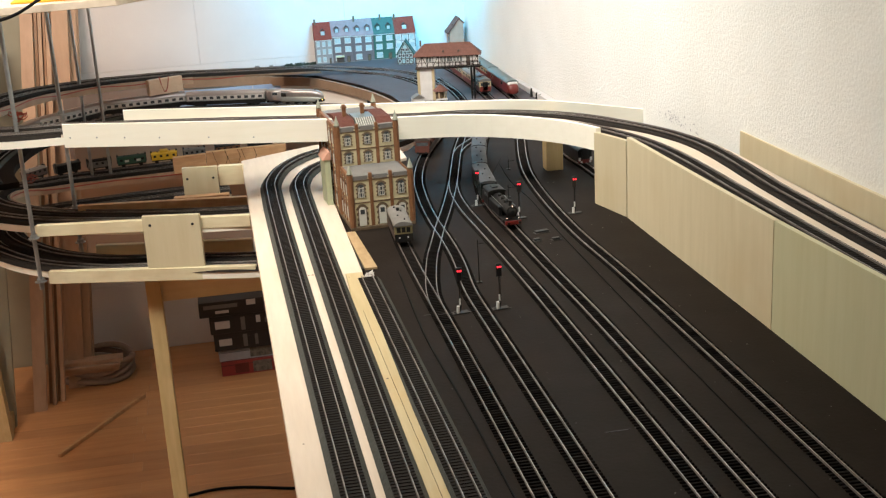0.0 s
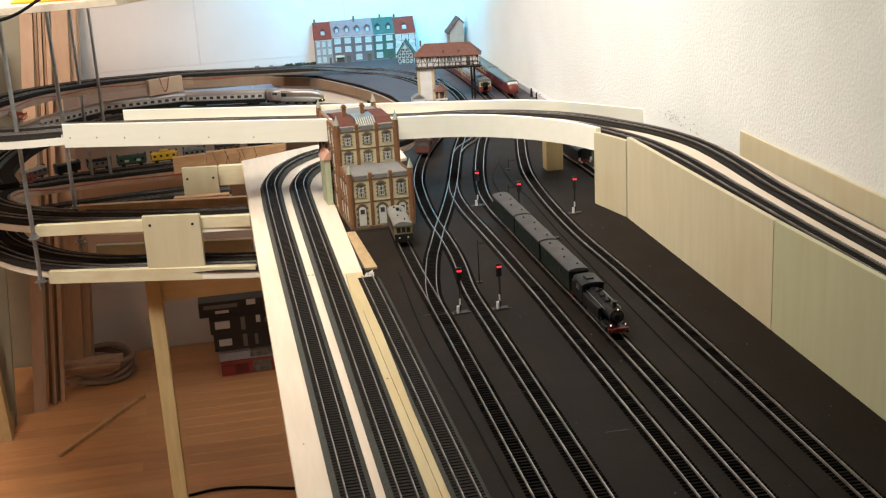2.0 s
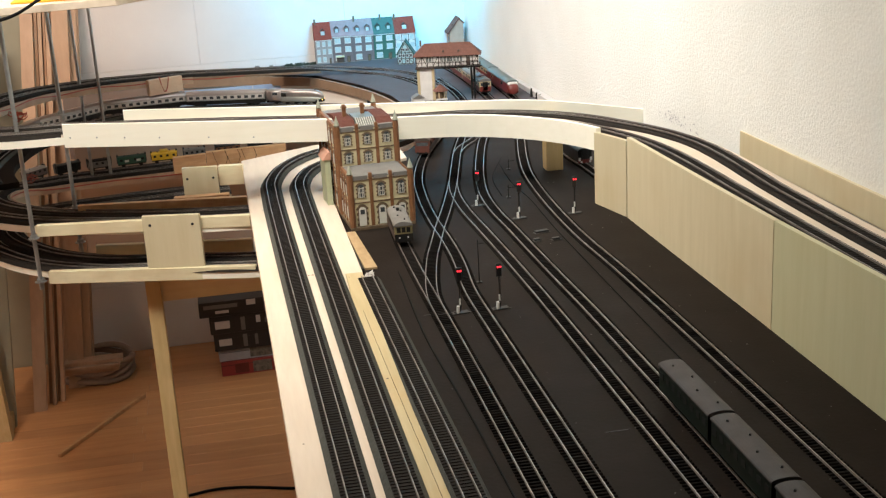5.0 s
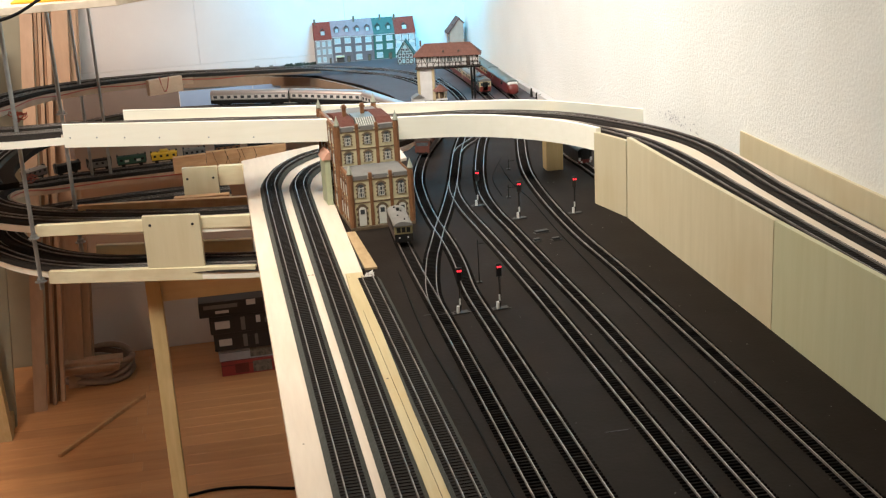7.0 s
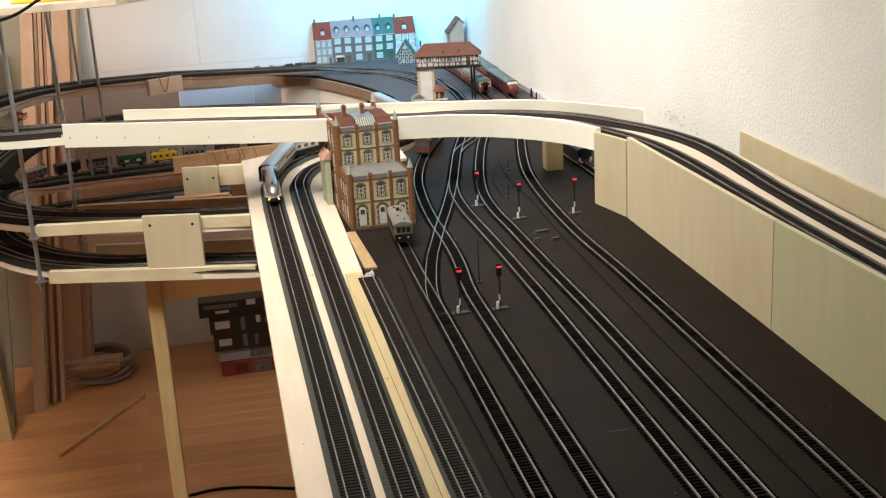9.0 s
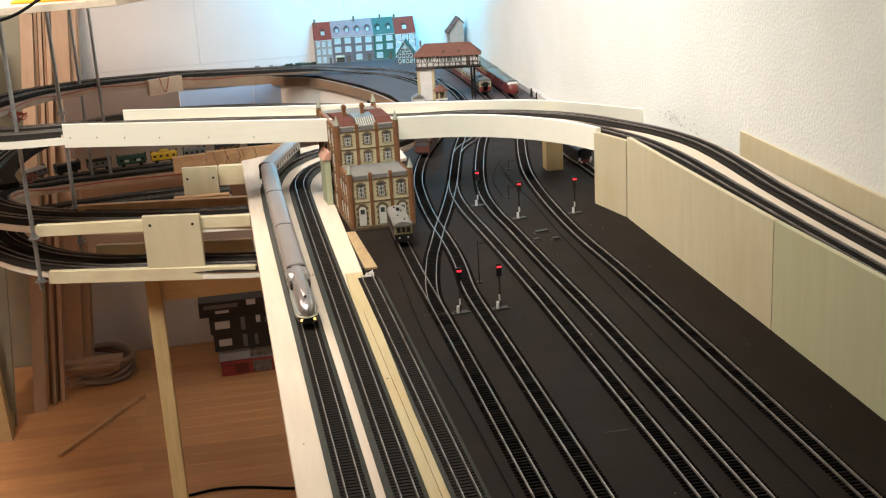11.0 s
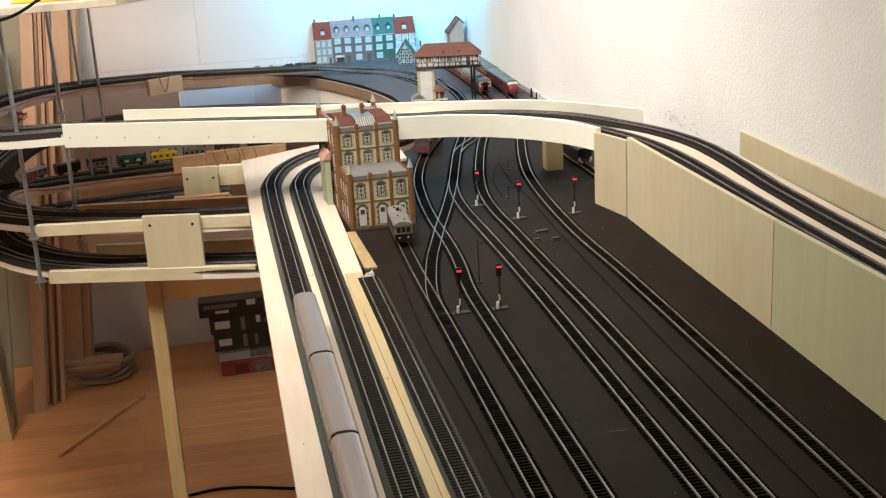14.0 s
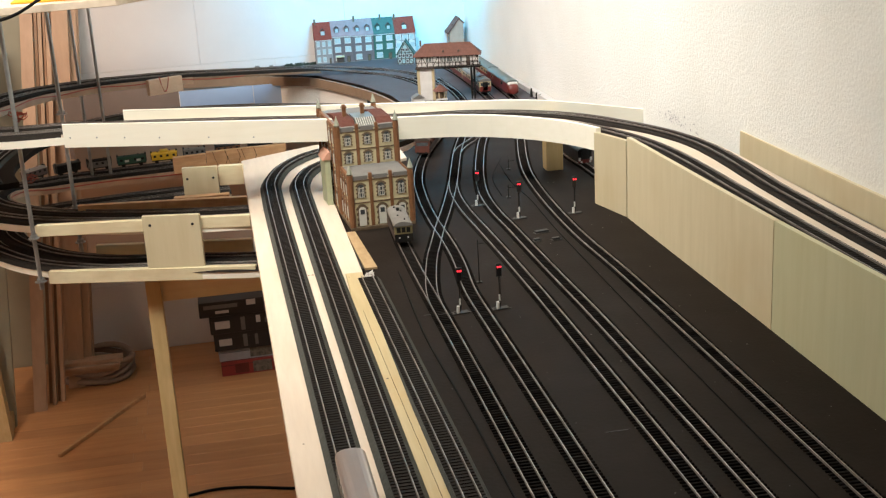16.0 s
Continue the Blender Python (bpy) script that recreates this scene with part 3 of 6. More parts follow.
# Panes as dark and dull as the coach body.
M_DULLPANE = plain("dull_dark_pane", (0.006, 0.008, 0.007), 0.5)
M_COACHROOF = mat("dark_grey_coach_roof", (0.050, 0.045, 0.045), (0.068, 0.062, 0.062), 50, 0.55, spot=(0.040, 0.036, 0.035), spot_scale=30, spec=0.3)
M_SILVER = mat("silver_painted_body", (0.40, 0.355, 0.335), (0.44, 0.395, 0.375), 12, 0.36, metal=0.70, spot=(0.36, 0.32, 0.30), spot_scale=14, spot_amount=0.2)
M_SILVERSIDE = mat("silver_grey_side", (0.27, 0.285, 0.265), (0.31, 0.325, 0.30), 20, 0.4, metal=0.3)
M_CHROME = mat("polished_nose_metal", (0.36, 0.34, 0.33), (0.42, 0.40, 0.39), 20, 0.36, metal=0.9)
M_STRIPE = plain("pale_trim_stripe", (0.46, 0.44, 0.30), 0.4)
M_GLOW = mat("lit_headlamp", (1.0, 0.75, 0.3), (1.0, 0.75, 0.3), 10, 0.4, emit=(1.0, 0.50, 0.10), emit_strength=3.0)
M_GLOWW = mat("lit_white_headlamp", (1.0, 0.85, 0.7), (1.0, 0.85, 0.7), 10, 0.4, emit=(1.0, 0.55, 0.42), emit_strength=2.0)
M_GLOWR = mat("lit_red_signal_lamp", (1.0, 0.05, 0.05), (1.0, 0.05, 0.05), 10, 0.4, emit=(1.0, 0.02, 0.035), emit_strength=2.2)
M_GREYPL = plain("grey_plastic_base", (0.09, 0.085, 0.08), 0.6)
M_WHITEPL = plain("white_plastic", (0.66, 0.65, 0.62), 0.45)
M_YELLOW = mat("yellow_loco_paint", (0.72, 0.42, 0.02), (0.80, 0.50, 0.04), 40, 0.45)
M_DKGREEN = mat("dark_green_loco_paint", (0.02, 0.07, 0.045), (0.03, 0.09, 0.06), 40, 0.45)
M_CRIMSON = mat("crimson_red_paint", (0.105, 0.014, 0.010), (0.14, 0.021, 0.015), 40, 0.4)
M_BEIGE = mat("beige_coach_paint", (0.40, 0.31, 0.18), (0.47, 0.38, 0.23), 40, 0.45)
M_GREYROOF = mat("weathered_roof_paint", (0.13, 0.12, 0.108), (0.20, 0.188, 0.17), 70, 0.55, spot=(0.2, 0.19, 0.17), spot_scale=50)
M_GREENROOFC = mat("grey_green_coach_roof", (0.085, 0.105, 0.10), (0.115, 0.14, 0.13), 50, 0.45)
M_BUSH = mat("dark_foliage_scatter", (0.015, 0.022, 0.012), (0.04, 0.05, 0.03), 120, 0.9, bump=0.5)


# ---- station building ----
def opening(parent, m, w, h, arched=True, door=False, surround=M_STONE, bars=M_BAR):
    """A window or door on a wall: local x across, z up, y out of the wall towards -y; its foot at m."""
    kind = "door" if door else "window"
    n = 5
    top = [(w / 2 * math.cos(math.pi * i / n), h - w * 0.42 + w * 0.42 * math.sin(math.pi * i / n)) for i in range(n + 1)] if arched else [(w / 2, h), (-w / 2, h)]
    shape = [(-w / 2, 0.0), (w / 2, 0.0)] + top
    wide, narrow, steps = w * 0.78, w * 0.64, 6
    right = []
    for i in range(steps):
        q = wide if i % 2 == 0 else narrow
        right += [(q, h * 0.84 * i / steps), (q, h * 0.84 * (i + 1) / steps)]
    cap = [(w * 0.84, h * 0.84), (w * 0.84, h * 0.93), (w * 0.46, h * 1.08), (w * 0.16, h * 1.13)]
    big = right + cap + [(-x, z) for x, z in reversed(right + cap)]

    def slab(outline, depth, y):
        one = bmesh.new()
        back = [one.verts.new((x, y, z)) for x, z in outline]
        front = [one.verts.new((x, y - depth, z)) for x, z in outline]
        one.faces.new(front)
        q = len(outline)
        for i in range(q):
            one.faces.new((back[i], back[(i + 1) % q], front[(i + 1) % q], front[i]))
        bmesh.ops.recalc_face_normals(one, faces=one.faces[:])
        return one
    frame_part = part(kind, slab(big, 0.0009, 0.0), surround, parent, "brown stone surround")
    frame_part.matrix_basis = m
    part("leaf" if door else "pane", slab(shape, 0.0003, -0.0009), M_DOOR if door else M_PANE, frame_part)
    bm = bmesh.new()
    b = w * 0.055
    if door:
        cube(-w * 0.3, w * 0.3, -0.0017, -0.0012, h * 0.62, h * 0.86, 0, bm)
        part("glazing", bm, M_PANE, frame_part)
    else:
        for x in (-w * 0.22, w * 0.22, -w * 0.44, w * 0.44):
            cube(x - b, x + b, -0.0019, -0.0012, 0.0003, h * 0.80, 0, bm)
        for z in (h * 0.05, h * 0.38, h * 0.70):
            cube(-w * 0.45, w * 0.45, -0.0018, -0.0012, z - b, z + b, 0, bm)
        part("glazing_bar", bm, bars, frame_part)
    return frame_part


def wall_frame(x, y, z, turn):
    return pose(x, y, z, 0, 0, turn)


def facade(parent, x, y, turn, length, z0, floors, bays, pilaster=0.0042, ground_doors=False, skip=0):
    """Pilasters, string courses and openings on one side; the wall runs along local x from (x, y) turned by turn degrees."""
    base = wall_frame(x, y, 0, turn)
    step = length / bays
    top = z0 + sum(floors)
    for i in range(bays + 1):
        c = i * step
        part("pilaster", cube(c - pilaster / 2, c + pilaster / 2, -0.0022, 0.001, z0, top + 0.004, 0.0003), M_BRICK, parent).matrix_basis = base
    z = z0
    for k, fh in enumerate(floors):
        part("string_course", cube(0, length, -0.0012, 0.0005, z + fh - 0.0022, z + fh, 0), M_STONE, parent).matrix_basis = base
        for i in range(bays):
            if k < skip:
                continue
            c = (i + 0.5) * step
            door = ground_doors and k == 0
            w = step * (0.36 if door else 0.31)
            hh = fh * (0.78 if door else 0.60)
            opening(parent, base @ pose(c, -0.0002, z + (0.0012 if door else fh * 0.2)), w, hh, True, door)
        z += fh


def spire(parent, x, y, z, r=0.0042, h=0.020):
    bm = cone(pose(x, y, z), r * 0.95, r * 1.15, 0.005, 8)
    part("turret", bm, M_STONE, parent)
    bm = cone(pose(x, y, z + 0.005), r * 1.25, 0.0002, h - 0.005, 8)
    part("spire", bm, M_COPPER, parent, "grey-green pointed spire")


def station():
    s = empty("station_building", "cream and red-brown model station building with pointed corner turrets", "building", pose(0.2165, 2.168, ZB, 0, 0, 4.2))
    W, D1, D2, H1, H2 = 0.1130, 0.100, 0.300, 0.096, 0.167
    part("plinth", cube(-0.004, W + 0.004, -0.006, D2 + 0.004, 0, 0.006, 0.0006), M_STONE, s)
    part("lower_wall", cube(0, W, 0, D1, 0.006, H1), M_CREAM, s, "cream wall of the lower front wing")
    part("tower_wall", cube(0, W, D1, D2, 0.006, H2), M_CREAM, s, "cream wall of the tall wing")
    part("lower_roof", cube(0.002, W - 0.002, 0.001, D1, H1 + 0.0003, H1 + 0.0022), M_SLATE, s, "flat grey roof")
    part("upper_roof", cube(0.002, W - 0.002, D1 + 0.001, D2 - 0.001, H2 + 0.0003, H2 + 0.003), M_SLATE, s, "flat grey roof edge")
    facade(s, 0, 0, 0, W, 0.006, (0.046, 0.042), 3, 0.0062, True)
    facade(s, 0, D1, 0, W, H1, (0.034, 0.034), 3, 0.0062)
    facade(s, 0, D1, -90, D1, 0.006, (0.044, 0.042), 4, 0.0048)
    facade(s, 0, D2, -90, D2 - D1, 0.006, (0.040, 0.040, 0.040, 0.039), 6, 0.0052)
    facade(s, W, 0, 90, D1, 0.006, (0.044, 0.042), 4, 0.0048)
    facade(s, W, D1, 90, D2 - D1, 0.006, (0.040, 0.040, 0.040, 0.039), 6, 0.0052)
    for x in (0, W):
        for y, z in ((0, H1), (D1, H2), (D2, H2)):
            r = 0.0056
            part("corner_pier", cone(pose(x, y, 0.006), r, r, z + 0.002, 8), M_BRICK, s)
            spire(s, x, y, z + 0.006, 0.0046, 0.023)
    step = W / 3
    for y, z in ((0, H1), (D1, H2)):
        for i in range(3):
            part("parapet", cube(i * step + 0.006, (i + 1) * step - 0.006, y - 0.0006, y + 0.006, z - 0.004, z + 0.0055, 0.0004), M_SLATE, s)
        for i in (1, 2):
            part("finial", cube(i * step - 0.003, i * step + 0.003, y - 0.003, y + 0.004, z, z + 0.010, 0.0005), M_BRICK, s)
    for x, y, l in ((0, 0.0, D1), (W, 0.0, D1), (0, D1, D2 - D1), (W, D1, D2 - D1)):
        z = H1 if y == 0 else H2
        part("parapet", cube(x - 0.0008, x + 0.004 if x == 0 else x + 0.0008, y + 0.007, y + l - 0.007, z - 0.003, z + 0.005, 0.0004), M_BRICK, s)
    for x0, x1 in ((0.010, 0.040), (0.082, 0.112)):
        one = prism([(x0, D1 + 0.02), (x1, D1 + 0.02), (x1, D2 - 0.03), (x0, D2 - 0.03)], H2 + 0.003, H2 + 0.0115)
        for v in one.verts:
            if v.co.z > H2 + 0.008:
                v.co.y += 0.02 if v.co.y < D1 + 0.05 else -0.05
        part("pitched_roof", one, M_OLDTILE, s, "red tiled roof slope")
    one = prism([(0.042, D1 + 0.016), (0.080, D1 + 0.016), (0.080, D1 + 0.09), (0.042, D1 + 0.09)], H2 + 0.003, H2 + 0.014)
    for v in one.verts:
        if v.co.z > H2 + 0.01 and v.co.y < D1 + 0.05:
            v.co.y += 0.022
    sky = part("skylight", one, M_SKYGLASS, s, "grey ribbed skylight")
    for i in range(9):
        x = 0.044 + i * 0.0042
        part("rib", profile_x([(D1 + 0.0152, H2 + 0.0035), (D1 + 0.0375, H2 + 0.0148), (D1 + 0.0385, H2 + 0.0143), (D1 + 0.0168, H2 + 0.0035)], x - 0.0006, x + 0.0006), M_BAR, sky)
    for x in (0.030, 0.066):
        bm = cube(x - 0.0035, x + 0.0035, D1 + 0.075, D1 + 0.083, H2, H2 + 0.034, 0.0004)
        cube(x - 0.0048, x + 0.0048, D1 + 0.0735, D1 + 0.0845, H2 + 0.027, H2 + 0.031, 0.0003, bm)
        part("chimney", bm, M_BRICK, s, "brown brick chimney")
    one = prism([(-0.017, D2 - 0.130), (-0.006, D2 - 0.130), (-0.006, D2 - 0.075), (-0.017, D2 - 0.075)], 0.0, 0.098)
    part("annex_wall", one, M_ANNEX, s, "pale green wall of a small annex")
    one = prism([(-0.021, D2 - 0.133), (-0.005, D2 - 0.133), (-0.005, D2 - 0.073), (-0.021, D2 - 0.073)], 0.0982, 0.113)
    for v in one.verts:
        if v.co.z > 0.105 and v.co.x < -0.01:
            v.co.x += 0.011
    part("annex_roof", one, M_ANNEXROOF, s, "pinkish red annex roof")


station()

# ---- rolling stock ----
def wheelset(parent, x, r=0.0055, half=0.0082, m=M_LOCO):
    for sgn in (-1, 1):
        w = part("wheel", cone(pose(0, 0, 0, 90 * sgn), r, r, 0.0022, 12), m, parent)
        w.matrix_basis = pose(x, sgn * (half - 0.002), r)


def buffers(parent, x, z=0.0115, turn=1, half=0.0095, m=M_LOCO):
    for sgn in (-1, 1):
        bm = cone(pose(x, sgn * half, z, 0, 90 * turn), 0.0010, 0.0010, 0.005, 8)
        cone(pose(x + turn * 0.0045, sgn * half, z, 0, 90 * turn), 0.0024, 0.0024, 0.0008, 10, bm)
        part("buffer", bm, m, parent)


def hull(w, h0, h1, rise, n=8):
    """Outline (y, z) of a body with upright sides and an arched roof."""
    out = [(-w, h0), (w, h0), (w, h1)]
    for i in range(1, n):
        a = math.pi * i / n
        out.append((w * math.cos(a), h1 + rise * math.sin(a)))
    return out + [(-w, h1)]


def windows(parent, xs, y, z0, z1, w, m=M_PANE, frame_m=None):
    for x in xs:
        for sgn in (-1, 1):
            a, b = sorted((sgn * y, sgn * (y + 0.0005)))
            if frame_m:
                fr = part("window", cube(x - w / 2 - 0.0008, x + w / 2 + 0.0008, a, b, z0 - 0.0008, z1 + 0.0008), frame_m, parent)
                a, b = sorted((sgn * (y + 0.0005), sgn * (y + 0.0008)))
                part("pane", cube(x - w / 2, x + w / 2, a, b, z0, z1), m, fr)
            else:
                part("window", cube(x - w / 2, x + w / 2, a, b, z0, z1), m, parent)


def coach(name, label, L, w=0.0165, h=0.046, body=M_COACHGREEN, roof=M_COACHROOF, lower=None, n_win=9, win=0.011, axles=2, roof_rise=0.0075, pane=M_PANE,
          frame_m=None, vents=3, skirt=False, z_win=(0.0255, 0.034), category="train coach", group="", ends=True):
    e = empty(name, label, category, group=group)
    eave = h - roof_rise
    half = L / 2 - 0.003
    split = 0.0235
    part("body", profile_x([(-w, 0.0105), (w, 0.0105), (w, eave), (-w, eave)], -half, half), body, e)
    part("roof", profile_x(hull(w + 0.0009, eave - 0.0006, eave + 0.0006, roof_rise - 0.0006, 10), -half - 0.0012, half + 0.0012), roof, e, smooth=False)
    if lower:
        for sgn in (-1, 1):
            a, b = sorted((sgn * w, sgn * (w + 0.0004)))
            part("side_panel", cube(-half, half, a, b, 0.0105, split), lower, e)
    windows(e, [-half + (i + 0.5) * 2 * half / n_win for i in range(n_win)], w, z_win[0], z_win[1], win, pane, frame_m)
    part("underframe", cube(-half, half, -w * 0.8, w * 0.8, 0.0075, 0.0105), M_LOCO, e)
    if skirt:
        part("skirt", cube(-half + 0.02, half - 0.02, -w * 0.97, w * 0.97, 0.004, 0.0105, 0.001), M_LOCO, e)
    for sgn in (-1, 1):
        if ends:
            part("gangway", cube(sgn * half - 0.002, sgn * half + 0.002, -w * 0.45, w * 0.45, 0.012, 0.036, 0.0006), M_LOCO, e)
        for k in range(axles):
            x = sgn * (half * 0.62 if axles == 1 else half - 0.028 - 0.028 * k)
            wheelset(e, x)
        if axles == 2:
            part("bogie", cube(sgn * (half - 0.042) - 0.021, sgn * (half - 0.042) + 0.021, -0.0115, 0.0115, 0.0045, 0.009, 0.001), M_LOCO, e)
    for i in range(vents):
        x = -half + (i + 0.5) * 2 * half / vents
        part("roof_vent", cone(pose(x, 0.0045 * (1 if i % 2 else -1), h - 0.0012), 0.0017, 0.0013, 0.0032, 8), M_LOCO, e)
    return e


def loft(sections, n=18):
    """A closed skin over rings (x, half width, floor, top, squareness)."""
    bm = bmesh.new()
    rings = []
    for x, w, z0, z1, sq in sections:
        ring = []
        for i in range(n):
            a = 2 * math.pi * i / n
            c, s = math.cos(a), math.sin(a)
            y = w * math.copysign(abs(c) ** sq, c)
            z = (z0 + z1) / 2 + (z1 - z0) / 2 * math.copysign(abs(s) ** sq, s)
            ring.append(bm.verts.new((x, y, z)))
        rings.append(ring)
    for a, b in zip(rings, rings[1:]):
        for i in range(n):
            bm.faces.new((a[i], a[(i + 1) % n], b[(i + 1) % n], b[i]))
    bm.faces.new(rings[0]), bm.faces.new(rings[-1])
    bmesh.ops.recalc_face_normals(bm, faces=bm.faces[:])
    return bm


def tank_engine():
    e = empty("steam_locomotive", "black model tank steam engine with red buffer beam and lit lamps", "locomotive")
    part("frame", cube(-0.066, 0.064, -0.0125, 0.0125, 0.009, 0.0135, 0.0005), M_LOCO, e)
    part("boiler", cone(pose(-0.022, 0, 0.0285, 0, 90), 0.0100, 0.0100, 0.074, 18), M_LOCO, e)
    part("smokebox", cone(pose(0.046, 0, 0.0285, 0, 90), 0.0104, 0.0104, 0.0150, 18), M_LOCO, e)
    part("smokebox_door", cone(pose(0.061, 0, 0.0285, 0, 90), 0.0085, 0.004, 0.0025, 16), M_LOCO, e)
    for sgn in (-1, 1):
        a, b = sorted((sgn * 0.0095, sgn * 0.0160))
        part("side_tank", cube(-0.024, 0.034, a, b, 0.0135, 0.031, 0.001), M_LOCO, e)
        a, b = sorted((sgn * 0.0095, sgn * 0.0150))
        part("cylinder", cube(0.036, 0.056, a, b, 0.006, 0.0145, 0.0015), M_LOCO, e)
        a, b = sorted((sgn * 0.0112, sgn * 0.0120))
        part("coupling_rod", cube(-0.018, 0.030, a, b, 0.0072, 0.0086), M_STEEL, e)
        part("handrail", cone(pose(-0.022, sgn * 0.0112, 0.0345, 0, 90), 0.0004, 0.0004, 0.07, 6), M_STEEL, e)
    part("cab", cube(-0.054, -0.024, -0.0165, 0.0165, 0.0135, 0.0405, 0.0008), M_LOCO, e)
    part("cab_roof", profile_x(hull(0.0172, 0.0402, 0.0412, 0.0042, 8), -0.057, -0.021), M_LOCO, e, "black arched cab roof")
    part("roof_hatch", cube(-0.046, -0.033, -0.006, 0.006, 0.044, 0.0470, 0.0006), M_LOCO, e)
    windows(e, (-0.039,), 0.0165, 0.030, 0.037, 0.012)
    part("bunker", cube(-0.068, -0.054, -0.0155, 0.0155, 0.0135, 0.034, 0.0008), M_LOCO, e)
    part("coal", loft([(-0.067, 0.008, 0.031, 0.034, 1), (-0.061, 0.012, 0.031, 0.0385, 1), (-0.055, 0.009, 0.031, 0.035, 1)], 10), M_BUSH, e, "heap of black coal")
    bm = cone(pose(0.053, 0, 0.037), 0.0036, 0.0030, 0.0105, 12)
    cone(pose(0.053, 0, 0.0468), 0.0040, 0.0040, 0.0014, 12, bm)
    part("chimney", bm, M_LOCO, e)
    for x, r, hgt in ((0.030, 0.0050, 0.0075), (0.012, 0.0046, 0.0068), (-0.006, 0.0042, 0.0062)):
        bm = cone(pose(x, 0, 0.0370), r, r * 0.93, hgt * 0.65, 12)
        cone(pose(x, 0, 0.0370 + hgt * 0.65), r * 0.93, r * 0.35, hgt * 0.35, 12, bm)
        part("dome", bm, M_LOCO, e)
    part("buffer_beam", cube(0.064, 0.0665, -0.0150, 0.0150, 0.0070, 0.0140, 0.0004), M_REDBEAM, e, "red buffer beam")
    part("rear_beam", cube(-0.0705, -0.068, -0.0150, 0.0150, 0.0070, 0.0140, 0.0004), M_REDBEAM, e, "red buffer beam")
    buffers(e, 0.0665, 0.0115, 1, 0.0102, M_LOCO)
    buffers(e, -0.0705, 0.0115, -1, 0.0102, M_LOCO)
    for y, z in ((-0.0105, 0.0185), (0.0105, 0.0185), (0.0, 0.0405)):
        bm = cone(pose(0.060, y, z, 0, 90), 0.0021, 0.0023, 0.0042, 10)
        lamp = part("headlamp", bm, M_LOCO, e)
        part("lens", cone(pose(0.0642, y, z, 0, 90), 0.0009, 0.0009, 0.0004, 10), M_GLOWW, lamp, "glowing lamp lens")
    for x, r in ((-0.016, 0.0078), (0.006, 0.0078), (0.028, 0.0078), (0.049, 0.0048), (-0.042, 0.0048), (-0.058, 0.0048)):
        wheelset(e, x, r, 0.0095, M_LOCO)
    for o in e.children_recursive:
        if o.name.startswith("wheel"):
            o.location.x *= 1.24
        else:
            o.data.transform(Matrix.Diagonal((1.24, 1, 1, 1)))
    return e


def lower_body(e, k):
    """Flatten all but the wheels by k."""
    for o in e.children_recursive:
        if not o.name.startswith("wheel"):
            o.data.transform(Matrix.Diagonal((1, 1, k, 1)))


